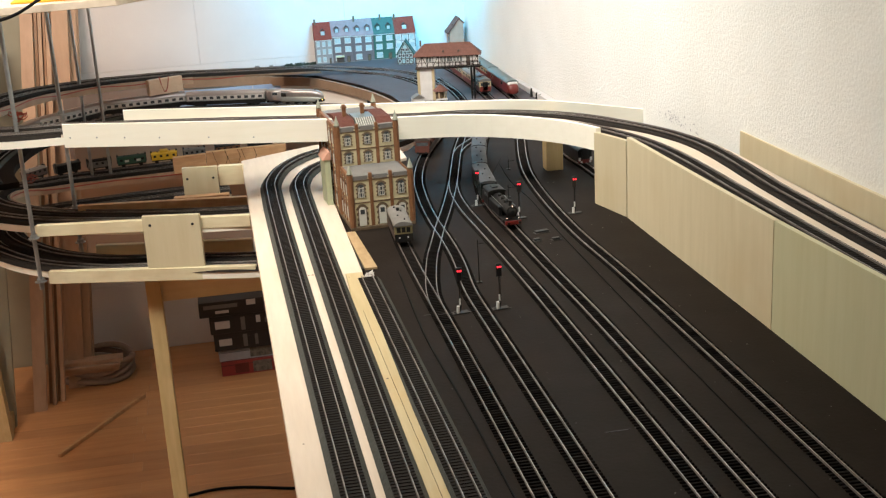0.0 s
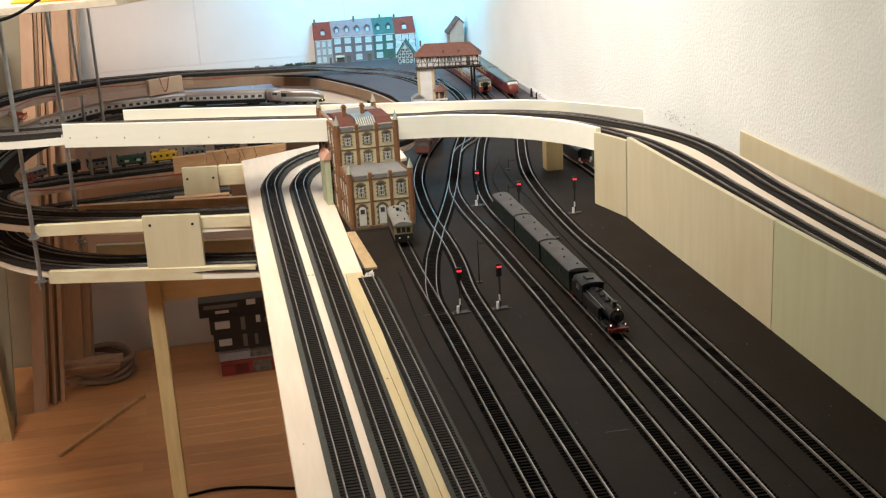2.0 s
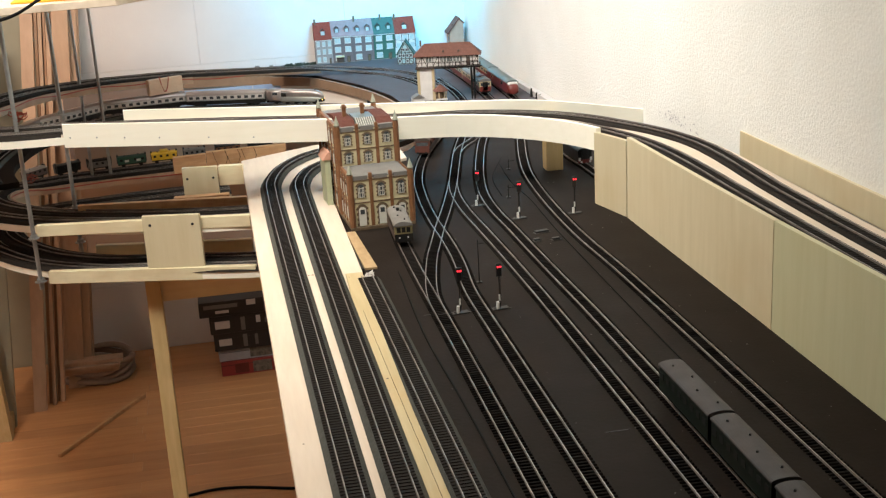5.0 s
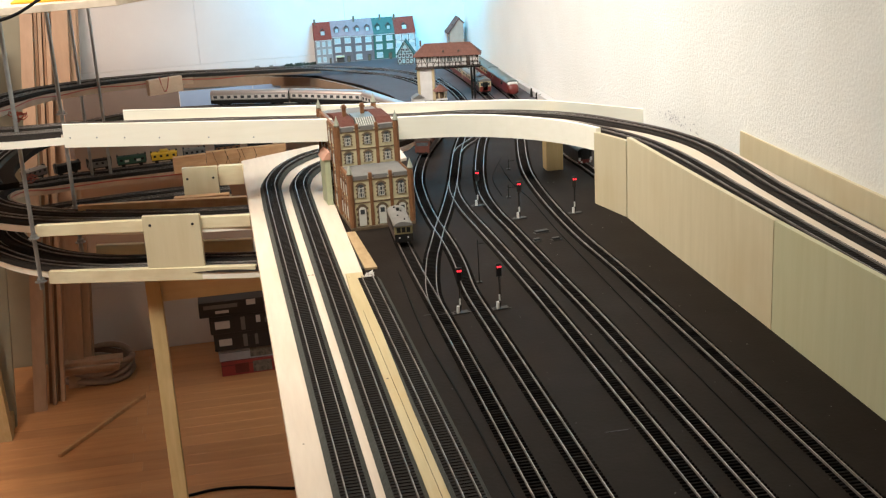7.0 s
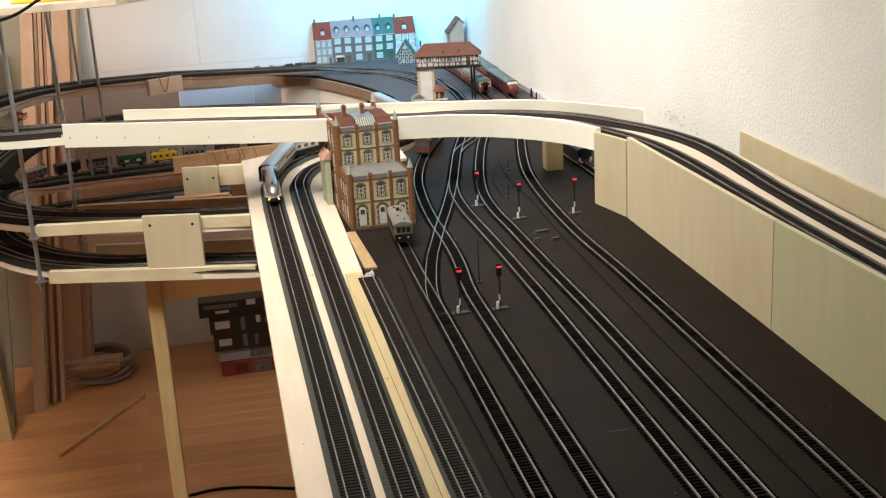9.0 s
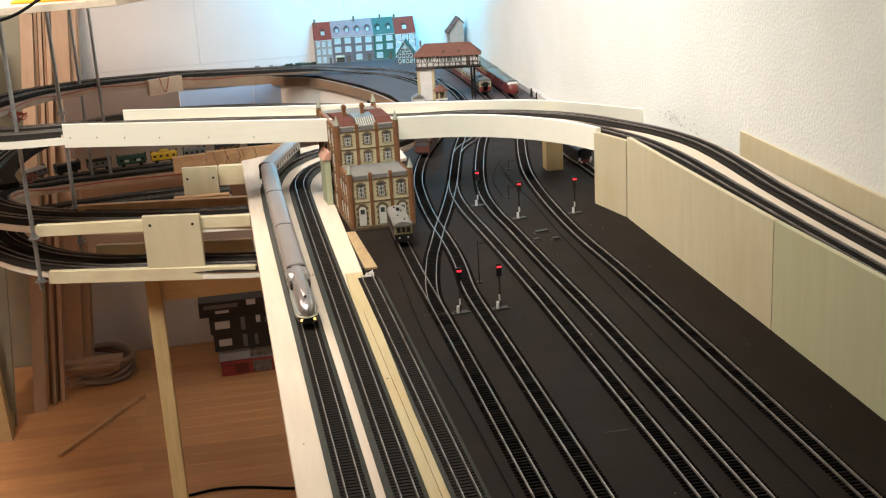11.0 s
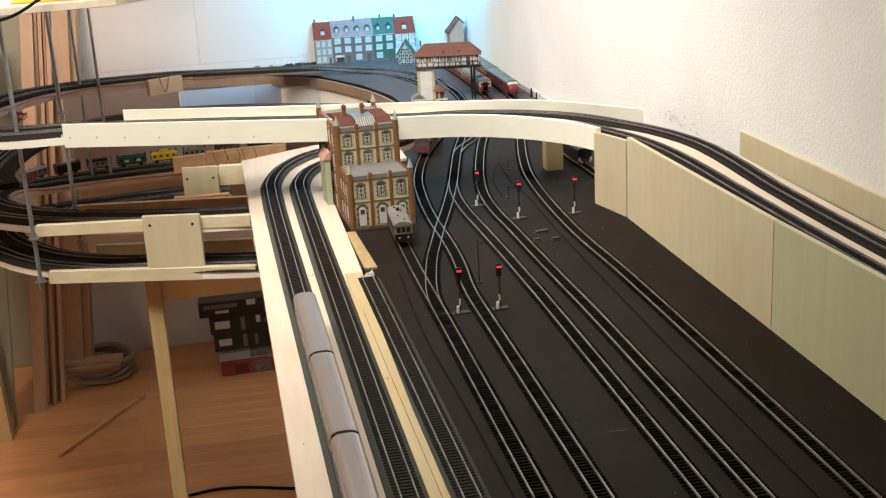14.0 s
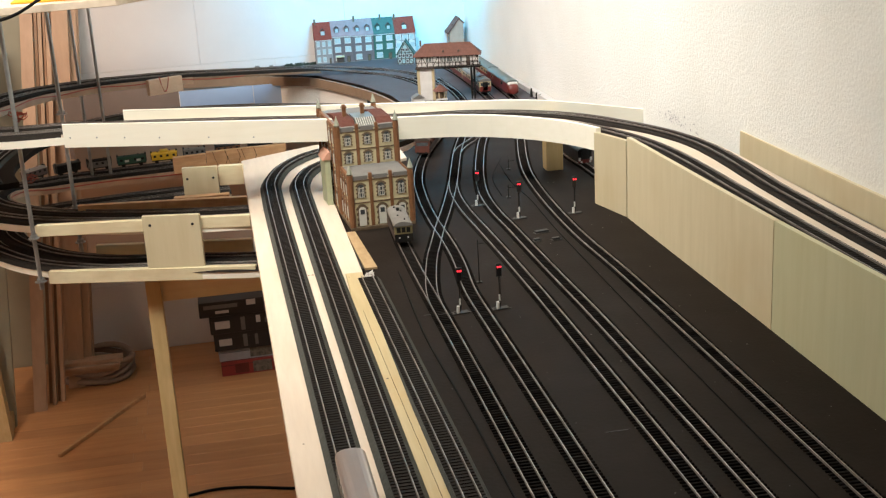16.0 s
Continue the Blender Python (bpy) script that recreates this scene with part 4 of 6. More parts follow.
def streamliner():
    e = empty("streamlined_locomotive", "silver streamlined model locomotive with rounded nose and two lit lamps", "locomotive")
    part("boiler_casing", loft([(-0.034, 0.0118, 0.012, 0.0440, 0.62), (0.0, 0.0120, 0.012, 0.0440, 0.62), (0.040, 0.0120, 0.012, 0.0435, 0.62), (0.058, 0.0118, 0.012, 0.0420, 0.66),
                                (0.068, 0.0108, 0.012, 0.0385, 0.72), (0.0745, 0.0085, 0.013, 0.0335, 0.8), (0.0785, 0.0045, 0.015, 0.027, 0.9), (0.0792, 0.0012, 0.018, 0.022, 1)], 22),
         M_CHROME, e, "polished silver casing", True)
    for sgn in (-1, 1):
        one = loft([(-0.034, 0.0032, 0.0085, 0.0245, 0.5), (0.050, 0.0032, 0.0085, 0.0235, 0.5), (0.066, 0.0028, 0.0085, 0.0225, 0.5), (0.074, 0.0022, 0.0085, 0.0215, 0.6)], 12)
        bmesh.ops.translate(one, vec=(0, sgn * 0.0135, 0), verts=one.verts[:])
        for v in one.verts:
            if v.co.x > 0.06:
                v.co.y -= sgn * (v.co.x - 0.06) * 0.42
        part("running_board", one, M_SILVERSIDE, e, "silver-grey side skirt", True)
    part("apron", loft([(0.050, 0.0150, 0.006, 0.0175, 0.5), (0.066, 0.0145, 0.006, 0.0175, 0.55), (0.074, 0.0120, 0.006, 0.0170, 0.65), (0.0790, 0.0080, 0.007, 0.016, 0.8), (0.0800, 0.003, 0.009, 0.014, 1)], 18),
         M_LOCO, e, "black front apron", True)
    bm = loft([(0.052, 0.0166, 0.0178, 0.0192, 0.5), (0.066, 0.0158, 0.0178, 0.0192, 0.55), (0.0745, 0.0128, 0.0178, 0.0192, 0.65), (0.0795, 0.0086, 0.0178, 0.0192, 0.8), (0.0808, 0.003, 0.0178, 0.0192, 1)], 18)
    part("stripe", bm, M_STRIPE, e, "pale trim stripe")
    part("cab", loft([(-0.068, 0.0168, 0.0095, 0.0455, 0.35), (-0.034, 0.0168, 0.0095, 0.0455, 0.35)], 20), M_SILVER, e, "silver cab", True)
    part("roof_ridge", loft([(-0.082, 0.0075, 0.012, 0.0435, 0.5), (-0.070, 0.0120, 0.010, 0.0462, 0.5), (-0.034, 0.0100, 0.030, 0.0468, 0.6), (0.02, 0.006, 0.036, 0.0452, 0.8), (0.052, 0.003, 0.036, 0.0440, 0.9)], 16),
         M_SILVER, e, "silver roof ridge", True)
    part("cab_recess", cube(-0.0335, -0.020, -0.0150, 0.0150, 0.0245, 0.036, 0.001), M_LOCO, e, "black cab recess")
    windows(e, (-0.050,), 0.0167, 0.030, 0.038, 0.014)
    part("chimney", cone(pose(0.056, 0, 0.0405), 0.0022, 0.0018, 0.0042, 10), M_LOCO, e)
    part("underframe", cube(-0.076, 0.060, -0.0115, 0.0115, 0.005, 0.012, 0.0008), M_LOCO, e)
    for y in (-0.0088, 0.0088):
        lamp = part("headlamp", cone(pose(0.0690, y, 0.0140, 0, 90), 0.0024, 0.0024, 0.0085, 10), M_LOCO, e)
        part("lens", cone(pose(0.0775, y, 0.0140, 0, 90), 0.0020, 0.0020, 0.0005, 10), M_GLOW, lamp, "glowing yellow lens")
    for x in (-0.05, -0.02, 0.004, 0.028, 0.056):
        wheelset(e, x, 0.0070, 0.0092)
    lower_body(e, 0.91)
    for o in e.children_recursive:
        if o.name.startswith("wheel"):
            o.location.x = (o.location.x + 0.081) * 1.09 - 0.081
        else:
            o.data.transform(Matrix.Translation((-0.081 + 0.081 * 1.09, 0, 0)) @ Matrix.Diagonal((1.09, 1, 1, 1)))
    return e


def silver_coach():
    e = empty("silver_coach", "silver streamlined model coach with a row of windows", "train coach", group="coaches of the silver train")
    half, w, h = 0.1145, 0.0158, 0.0465
    side = [(-w, 0.0065), (w, 0.0065), (w, 0.0345), (-w, 0.0345)]
    part("body", profile_x(side, -half, half), M_SILVERSIDE, e, "silver-grey side")
    top = []
    for i in range(13):
        a = math.pi * i / 12
        c, s = math.cos(a), math.sin(a)
        top.append(((w + 0.0006) * math.copysign(abs(c) ** 0.7, c), 0.0343 + 0.0122 * abs(s) ** 0.8))
    part("roof", profile_x(top, -half - 0.0006, half + 0.0006), M_SILVER, e, "smooth silver roof", False)
    for sgn in (-1, 1):
        a, b = sorted((sgn * w, sgn * (w + 0.0004)))
        part("window_band", cube(-half + 0.004, half - 0.004, a, b, 0.0215, 0.0335), M_OFFWHITE, e, "pale window band")
        a, b = sorted((sgn * w, sgn * (w + 0.0003)))
        part("side_panel", cube(-half, half, a, b, 0.0065, 0.0185), M_LOCO, e, "dark lower side")
        for x in (-half, half):
            part("gangway", cube(x - 0.0012, x + 0.0012, -w * 0.9, w * 0.9, 0.009, 0.042, 0.0004), M_LOCO, e) if sgn > 0 else None
    windows(e, [-half + 0.014 + i * (2 * half - 0.028) / 10 for i in range(11)], w + 0.0004, 0.0235, 0.0318, 0.0105)
    for sgn in (-1, 1):
        part("bogie", cube(sgn * 0.078 - 0.02, sgn * 0.078 + 0.02, -0.0115, 0.0115, 0.0035, 0.0085, 0.001), M_LOCO, e)
        for k in (-1, 1):
            wheelset(e, sgn * 0.078 + k * 0.0125)
    lower_body(e, 0.91)
    return e


engine = tank_engine()
green_coaches = [coach("passenger_coach", "dark green model coach with a grey roof", 0.1550, w=0.0150, h=0.0455, roof_rise=0.0048, n_win=8, win=0.010, pane=M_DULLPANE, axles=1, vents=4, group="coaches of the steam train") for _ in range(3)]
stream = streamliner()
silver_coaches = [silver_coach()]
for _ in range(3):
    silver_coaches.append(copy_thing(silver_coaches[0], Matrix()))


def heading_pose(x, y, z, hx, hy):
    return pose(x, y, z, 0, 0, math.degrees(math.atan2(hy, hx)))


def flat_headed(line, s, base=0.05):
    """The pose of a vehicle on its two bogies, base metres apart, at s along the line."""
    a, b = line.at(s + base / 2), line.at(s - base / 2)
    c = (a + b) / 2
    return heading_pose(c.x, c.y, c.z + 0.0003, a.x - b.x, a.y - b.y)


# standing vehicles in the yard
M_RAILCAR = mat("aged_cream_railcar_paint", (0.19, 0.155, 0.068), (0.24, 0.20, 0.095), 60, 0.5, spot=(0.12, 0.10, 0.05), spot_scale=40)
rc = coach("railcar", "small cream model railcar with a weathered grey roof", 0.115, w=0.0155, h=0.045, body=M_RAILCAR, roof=M_GREYROOF, lower=M_TIMBER, n_win=6, pane=M_LOCO,
           win=0.011, axles=1, vents=4, frame_m=M_STONE, category="railcar", ends=False)
rc.matrix_basis = heading_pose(0.2900, 2.078, -0.0025, -0.035, -1.0)
for y in (-0.0085, 0.0, 0.0085):
    part("front_window", cube(0.0546, 0.0552, y - 0.0033, y + 0.0033, 0.0255, 0.0345), M_LOCO, rc)
part("front_panel", cube(0.0542, 0.0549, -0.0157, 0.0157, 0.0100, 0.0225), M_LOCO, rc, "black lower front")
buffers(rc, 0.0545)
for y in (-0.0075, 0.0075):
    part("headlamp", cone(pose(0.0545, y, 0.0165, 0, 90), 0.0014, 0.0014, 0.0016, 8), M_WHITEPL, rc)
part("roof_stack", cone(pose(-0.02, 0, 0.043), 0.003, 0.003, 0.007, 8), M_LOCO, rc)

rl = coach("diesel_locomotive", "dark red model locomotive standing under the bridge", 0.19, w=0.0165, h=0.045, body=M_OLDTILE, roof=M_TIMBER, lower=M_LOCO, n_win=4, win=0.012, axles=2, vents=2,
           category="locomotive", ends=False)
rl.matrix_basis = heading_pose(0.4665, 2.762, -0.0025, -0.055, -0.155)
buffers(rl, 0.093, m=M_LOCO)
part("front_window", cube(0.0920, 0.0926, -0.013, 0.013, 0.026, 0.034), M_PANE, rl)

wg = coach("freight_wagon", "black model wagon with red and white buffer beam in shade", 0.13, w=0.015, h=0.040, body=M_LOCO, roof=M_LOCO, n_win=1, win=0.004, axles=1, vents=0, category="railway wagon")
wg.matrix_basis = heading_pose(0.7455, 2.512, -0.0025, 0.02, -1.0)
part("buffer_beam", cube(0.062, 0.0645, -0.015, 0.015, 0.008, 0.0155), M_REDBEAM, wg, "red buffer beam")
buffers(wg, 0.0645, m=M_WHITEPL)
for y in (-0.0125, 0.0125):
    part("side_lamp", cube(0.0645, 0.066, y - 0.0022, y + 0.0022, 0.013, 0.020), M_WHITEPL, wg)


# rear sidings
t1 = coach("railcar", "red and beige model railcar with a pale roof", 0.24, body=M_BEIGE, roof=M_GREYROOF, lower=M_CRIMSON, n_win=10, win=0.013, vents=3, category="railcar")
t1.matrix_basis = heading_pose(0.737, 3.475, -0.0025, 0.0, -1)
part("front_window", cube(0.1170, 0.1178, -0.013, 0.013, 0.026, 0.034), M_PANE, t1)
part("bumper", cube(0.1170, 0.1190, -0.016, 0.016, 0.010, 0.0235, 0.001), M_CRIMSON, t1, "red front")
part("pantograph", loft([(0.04, 0.010, 0.047, 0.0485, 0.5), (0.075, 0.010, 0.047, 0.0485, 0.5)], 8), M_CRIMSON, t1, "red roof gear")
t2 = coach("railcar", "red and beige model railcar with a pale roof", 0.24, body=M_BEIGE, roof=M_GREYROOF, lower=M_CRIMSON, n_win=10, win=0.013, vents=3, category="railcar")
t2.matrix_basis = heading_pose(0.737, 3.72, -0.0025, 0.0, -1)
t3 = coach("express_railcar", "crimson and beige model express train with a green-grey roof", 0.25, body=M_CRIMSON, roof=M_GREENROOFC, n_win=2, win=0.02, vents=0, category="railcar")
t3.matrix_basis = heading_pose(0.801, 3.42, -0.0025, 0.0, -1)
part("nose", loft([(0.120, 0.0165, 0.008, 0.043, 0.5), (0.130, 0.0155, 0.008, 0.038, 0.55), (0.137, 0.0125, 0.009, 0.029, 0.7), (0.139, 0.006, 0.011, 0.022, 0.9)], 16), M_CRIMSON, t3, "rounded crimson nose", True)
part("windscreen", loft([(0.1215, 0.0150, 0.0320, 0.0420, 0.5), (0.1315, 0.0142, 0.0320, 0.0385, 0.55)], 12), M_OFFWHITE, t3, "pale windscreen")
t4 = coach("express_coach", "beige and crimson model coach with a green-grey roof", 0.26, body=M_BEIGE, roof=M_GREENROOFC, lower=M_CRIMSON, n_win=11, win=0.014, vents=0)
t4.matrix_basis = heading_pose(0.804, 3.68, -0.0025, 0.0, -1)

# wagons on the middle loop, rear side
loop_rear = max((beside(LB, 0.03), beside(LB, -0.03)), key=lambda ln: ln.at(ln.length).y)


def nearest_s(line, x, y):
    return min(line.nodes(0.005), key=lambda s: (line.at(s).x - x) ** 2 + (line.at(s).y - y) ** 2)


for (x, y), L, bd, rf, lab, nm in (
        ((-0.172, 3.50), 0.082, M_YELLOW, M_YELLOW, "bright yellow model shunting locomotive", "shunting_locomotive"),
        ((-0.262, 3.49), 0.090, M_DKGREEN, M_DKGREEN, "dark green model locomotive with pale side bars", "diesel_locomotive"),
        ((-0.350, 3.48), 0.075, M_GREYROOF, M_LOCO, "grey model goods wagon in shade", "goods_wagon"),
        ((-0.432, 3.45), 0.080, M_LOCO, M_LOCO, "black model goods wagon in shade", "goods_wagon"),
        ((-0.085, 3.51), 0.070, M_GREYROOF, M_GREYROOF, "grey model goods wagon behind a wood block", "goods_wagon"),
        ((0.010, 3.52), 0.080, M_BRICK, M_LOCO, "brown model goods wagon behind a wood block", "goods_wagon"),
        ((0.105, 3.53), 0.080, M_LOCO, M_LOCO, "black model goods wagon behind a wood block", "goods_wagon"),
        ((-0.520, 3.39), 0.080, M_LILAC, M_OFFWHITE, "white-sided model goods wagon", "goods_wagon")):
    v = coach(nm, lab, L * 0.93, w=0.0135, h=0.032, body=bd, roof=rf, n_win=4, win=0.007, axles=1, vents=2, roof_rise=0.004, z_win=(0.0185, 0.0245), pane=M_LOCO, category="locomotive" if "loco" in nm else "railway wagon")
    v.matrix_basis = flat_headed(loop_rear, nearest_s(loop_rear, x, y))
    if "dark green" in lab:
        for sx in (-0.02, 0.012):
            part("side_mark", cube(sx, sx + 0.012, -0.0162, -0.0148, 0.016, 0.022), M_WHITEPL, v)
            part("side_mark", cube(sx, sx + 0.012, 0.0148, 0.0162, 0.016, 0.022), M_WHITEPL, v)
    if "yellow" in lab:
        part("cab", cube(-0.010, 0.012, -0.0120, 0.0120, 0.028, 0.0365, 0.001), M_YELLOW, v)

# ---- small town and signal box at the back ----
def town_house(x0, x1, y, depth, eave, ridge, wall_m, roof_m, cols, rows, label, dormers=2, timber=False, chimney=None, shop=None, z=0.0):
    e = empty("town_house", label, "house", pose(x0, y, ZB + z), group="row of houses at the wall")
    w = x1 - x0
    part("wall", cube(0, w, 0, depth, 0, eave), wall_m, e)
    one = prism([(-0.001, -0.003), (w + 0.001, -0.003), (w + 0.001, depth), (-0.001, depth)], eave, ridge)
    for v in one.verts:
        if v.co.z > eave + 0.001 and v.co.y < 0:
            v.co.y = depth - 0.006
    part("roof", one, roof_m, e)
    part("cornice", cube(-0.0006, w + 0.0006, -0.0022, 0.0006, eave - 0.0025, eave), M_OFFWHITE, e)
    part("plinth", cube(-0.0004, w + 0.0004, -0.001, 0.0005, 0, 0.004), M_SLATE, e)
    fh = (eave - 0.004) / rows
    cw = w / cols
    for r in range(rows):
        for c in range(cols):
            x = (c + 0.5) * cw
            if r == 0 and c == (cols - 1 if shop is None else shop):
                d = part("door", cube(x - cw * 0.17, x + cw * 0.17, -0.0010, 0.0003, 0.001, fh * 0.82), M_TIMBER, e)
                part("leaf", cube(x - cw * 0.12, x + cw * 0.12, -0.0016, -0.0010, 0.0012, fh * 0.74), M_STONE, d)
                continue
            z0 = 0.004 + r * fh + fh * 0.20
            fr = part("window", cube(x - cw * 0.30, x + cw * 0.30, -0.0010, 0.0003, z0, z0 + fh * 0.62), M_BAR, e)
            for dx in (-0.5, 0.5):
                part("pane", cube(x + dx * cw * 0.26 - cw * 0.105, x + dx * cw * 0.26 + cw * 0.105, -0.0014, -0.0010, z0 + fh * 0.06, z0 + fh * 0.56), M_LITPANE, fr)
            part("sill", cube(x - cw * 0.33, x + cw * 0.33, -0.0022, 0.0003, z0 - 0.0014, z0), M_OFFWHITE, fr)
    rise, run = ridge - eave, depth - 0.003
    for i in range(dormers):
        x = (i + 0.5) * w / dormers
        yd, zd = 0.3 * run, eave + 0.28 * rise
        d = part("dormer", cube(x - 0.0075, x + 0.0075, yd - 0.004, yd + 0.014, zd - 0.004, zd + 0.013), wall_m, e)
        part("pane", cube(x - 0.0048, x + 0.0048, yd - 0.0046, yd - 0.004, zd, zd + 0.011), M_LITPANE, d)
        part("dormer_roof", profile_y([(x - 0.0105, zd + 0.0115), (x, zd + 0.0215), (x + 0.0105, zd + 0.0115), (x, zd + 0.0185)], yd - 0.006, yd + 0.018), M_TIMBER, d, "dark gable edge")
        part("dormer_gable", profile_y([(x - 0.0085, zd + 0.0125), (x + 0.0085, zd + 0.0125), (x, zd + 0.0190)], yd - 0.0038, yd + 0.017), roof_m, d)
    if chimney is not None:
        part("chimney", cube(chimney - 0.003, chimney + 0.003, depth - 0.012, depth - 0.006, ridge - 0.008, ridge + 0.012, 0.0004), M_STONE, e)
    if timber:
        for i in range(cols + 1):
            x = min(max(i * cw, 0.001), w - 0.001)
            part("timber", cube(x - 0.001, x + 0.001, -0.0009, 0, eave * 0.45, eave), M_TIMBER, e)
        for zz in (eave * 0.45, eave * 0.72):
            part("timber", cube(0, w, -0.0009, 0, zz, zz + 0.0018), M_TIMBER, e)
    return e


M_LITPANE = mat("pale_window_pane", (0.30, 0.36, 0.36), (0.42, 0.48, 0.47), 90, 0.3)
M_REDTILE = mat("bright_red_roof_tile", (0.17, 0.028, 0.018), (0.22, 0.05, 0.033), 140, 0.8, bump=0.3, bump_scale=420, spec=0.1)
TY = 4.19
town_house(0.338, 0.3955, TY, 0.045, 0.083, 0.138, M_PINKW, M_REDTILE, 3, 3, "narrow pale house with a red tiled roof", 1, False, 0.006)
town_house(0.3965, 0.466, TY, 0.045, 0.090, 0.139, M_LILAC, M_LILACROOF, 2, 3, "lilac-grey terraced house with two dormers and a shop", 2, False, None, 1)
town_house(0.467, 0.537, TY, 0.045, 0.088, 0.140, M_LILAC, M_LILACROOF, 2, 3, "lilac-grey terraced house with two dormers", 2, False, 0.010, 1)
town_house(0.538, 0.610, TY, 0.045, 0.088, 0.139, M_GREEN, M_GREENROOF, 2, 3, "green terraced house with a green roof", 2, False, 0.030, 1)
town_house(0.611, 0.682, TY, 0.045, 0.084, 0.136, M_OFFWHITE, M_REDTILE, 3, 3, "white half-timbered house with a red roof", 1, True, 0.006)

shop = bpy.data.objects["town_house.001"]
part("shop_front", cube(0.010, 0.036, -0.0024, 0.0, 0.004, 0.022), M_TIMBER, shop, "dark shop front")
part("awning", profile_x([(-0.007, 0.022), (0.0, 0.026), (0.0, 0.0245), (-0.007, 0.0205)], 0.009, 0.037), M_BEIGE, shop, "pale yellow shop awning")

# small half-timbered gable house
g = empty("timbered_house", "small pale blue half-timbered model house with a dark gable", "house", pose(0.594, 4.045, ZB, 0, 0, -14))
part("wall", profile_y([(0, 0), (0.054, 0), (0.054, 0.040), (0.027, 0.078), (0, 0.040)], 0, 0.045), M_BLUEW, g)
for a, b in (((-0.005, 0.034), (0.027, 0.0825)), ((0.059, 0.034), (0.027, 0.0825))):
    part("roof", profile_y([a, b, (b[0], b[1] - 0.004), (a[0] + (0.004 if a[0] < 0.02 else -0.004), a[1] - 0.001)], -0.005, 0.048), M_GREENROOF, g)
for x in (0.0015, 0.0145, 0.027, 0.0395, 0.0525):
    part("timber", cube(x - 0.0011, x + 0.0011, -0.001, 0, 0.004, 0.040 if x in (0.0015, 0.0525) else 0.055), M_TIMBER, g)
for z in (0.004, 0.021, 0.040):
    part("timber", cube(0, 0.054, -0.0012, 0, z - 0.0011, z + 0.0011), M_TIMBER, g)
for x, z in ((0.008, 0.026), (0.021, 0.026), (0.0335, 0.026), (0.046, 0.026), (0.008, 0.008), (0.0335, 0.008), (0.021, 0.045), (0.033, 0.045)):
    fr = part("window", cube(x - 0.0042, x + 0.0042, -0.0014, 0, z, z + 0.010), M_OFFWHITE, g)
    part("pane", cube(x - 0.003, x + 0.003, -0.0018, -0.0014, z + 0.001, z + 0.009), M_PANE, fr)
for x0, z0, x1, z1 in ((0.003, 0.006, 0.014, 0.020), (0.051, 0.006, 0.040, 0.020), (0.012, 0.042, 0.024, 0.068), (0.042, 0.042, 0.030, 0.068)):
    part("brace", profile_y([(x0 - 0.001, z0), (x0 + 0.001, z0), (x1 + 0.001, z1), (x1 - 0.001, z1)], -0.0011, 0), M_TIMBER, g)

# house in the corner
M_ROSE = mat("rose_beige_render", (0.36, 0.215, 0.15), (0.43, 0.27, 0.19), 50, 0.7)
c = empty("corner_house", "tall beige gabled model house in the corner of the walls", "house", pose(0.800, 4.185, ZB))
part("wall", profile_y([(0, 0), (0.050, 0), (0.050, 0.104), (0.036, 0.118), (0.002, 0.076)], 0, 0.055), M_ROSE, c)
part("roof", profile_y([(-0.004, 0.069), (0.036, 0.119), (0.036, 0.125), (-0.006, 0.074)], -0.004, 0.056), M_TILE, c)
part("roof", profile_y([(0.036, 0.119), (0.052, 0.102), (0.054, 0.106), (0.036, 0.125)], -0.004, 0.056), M_TILE, c)
part("dormer", profile_y([(0.010, 0.086), (0.026, 0.1), (0.012, 0.104)], 0.005, 0.02), M_TILE, c)
for z in (0.02, 0.045):
    part("window", cube(-0.0006, 0.0006, 0.012, 0.022, z, z + 0.014), M_PANE, c)


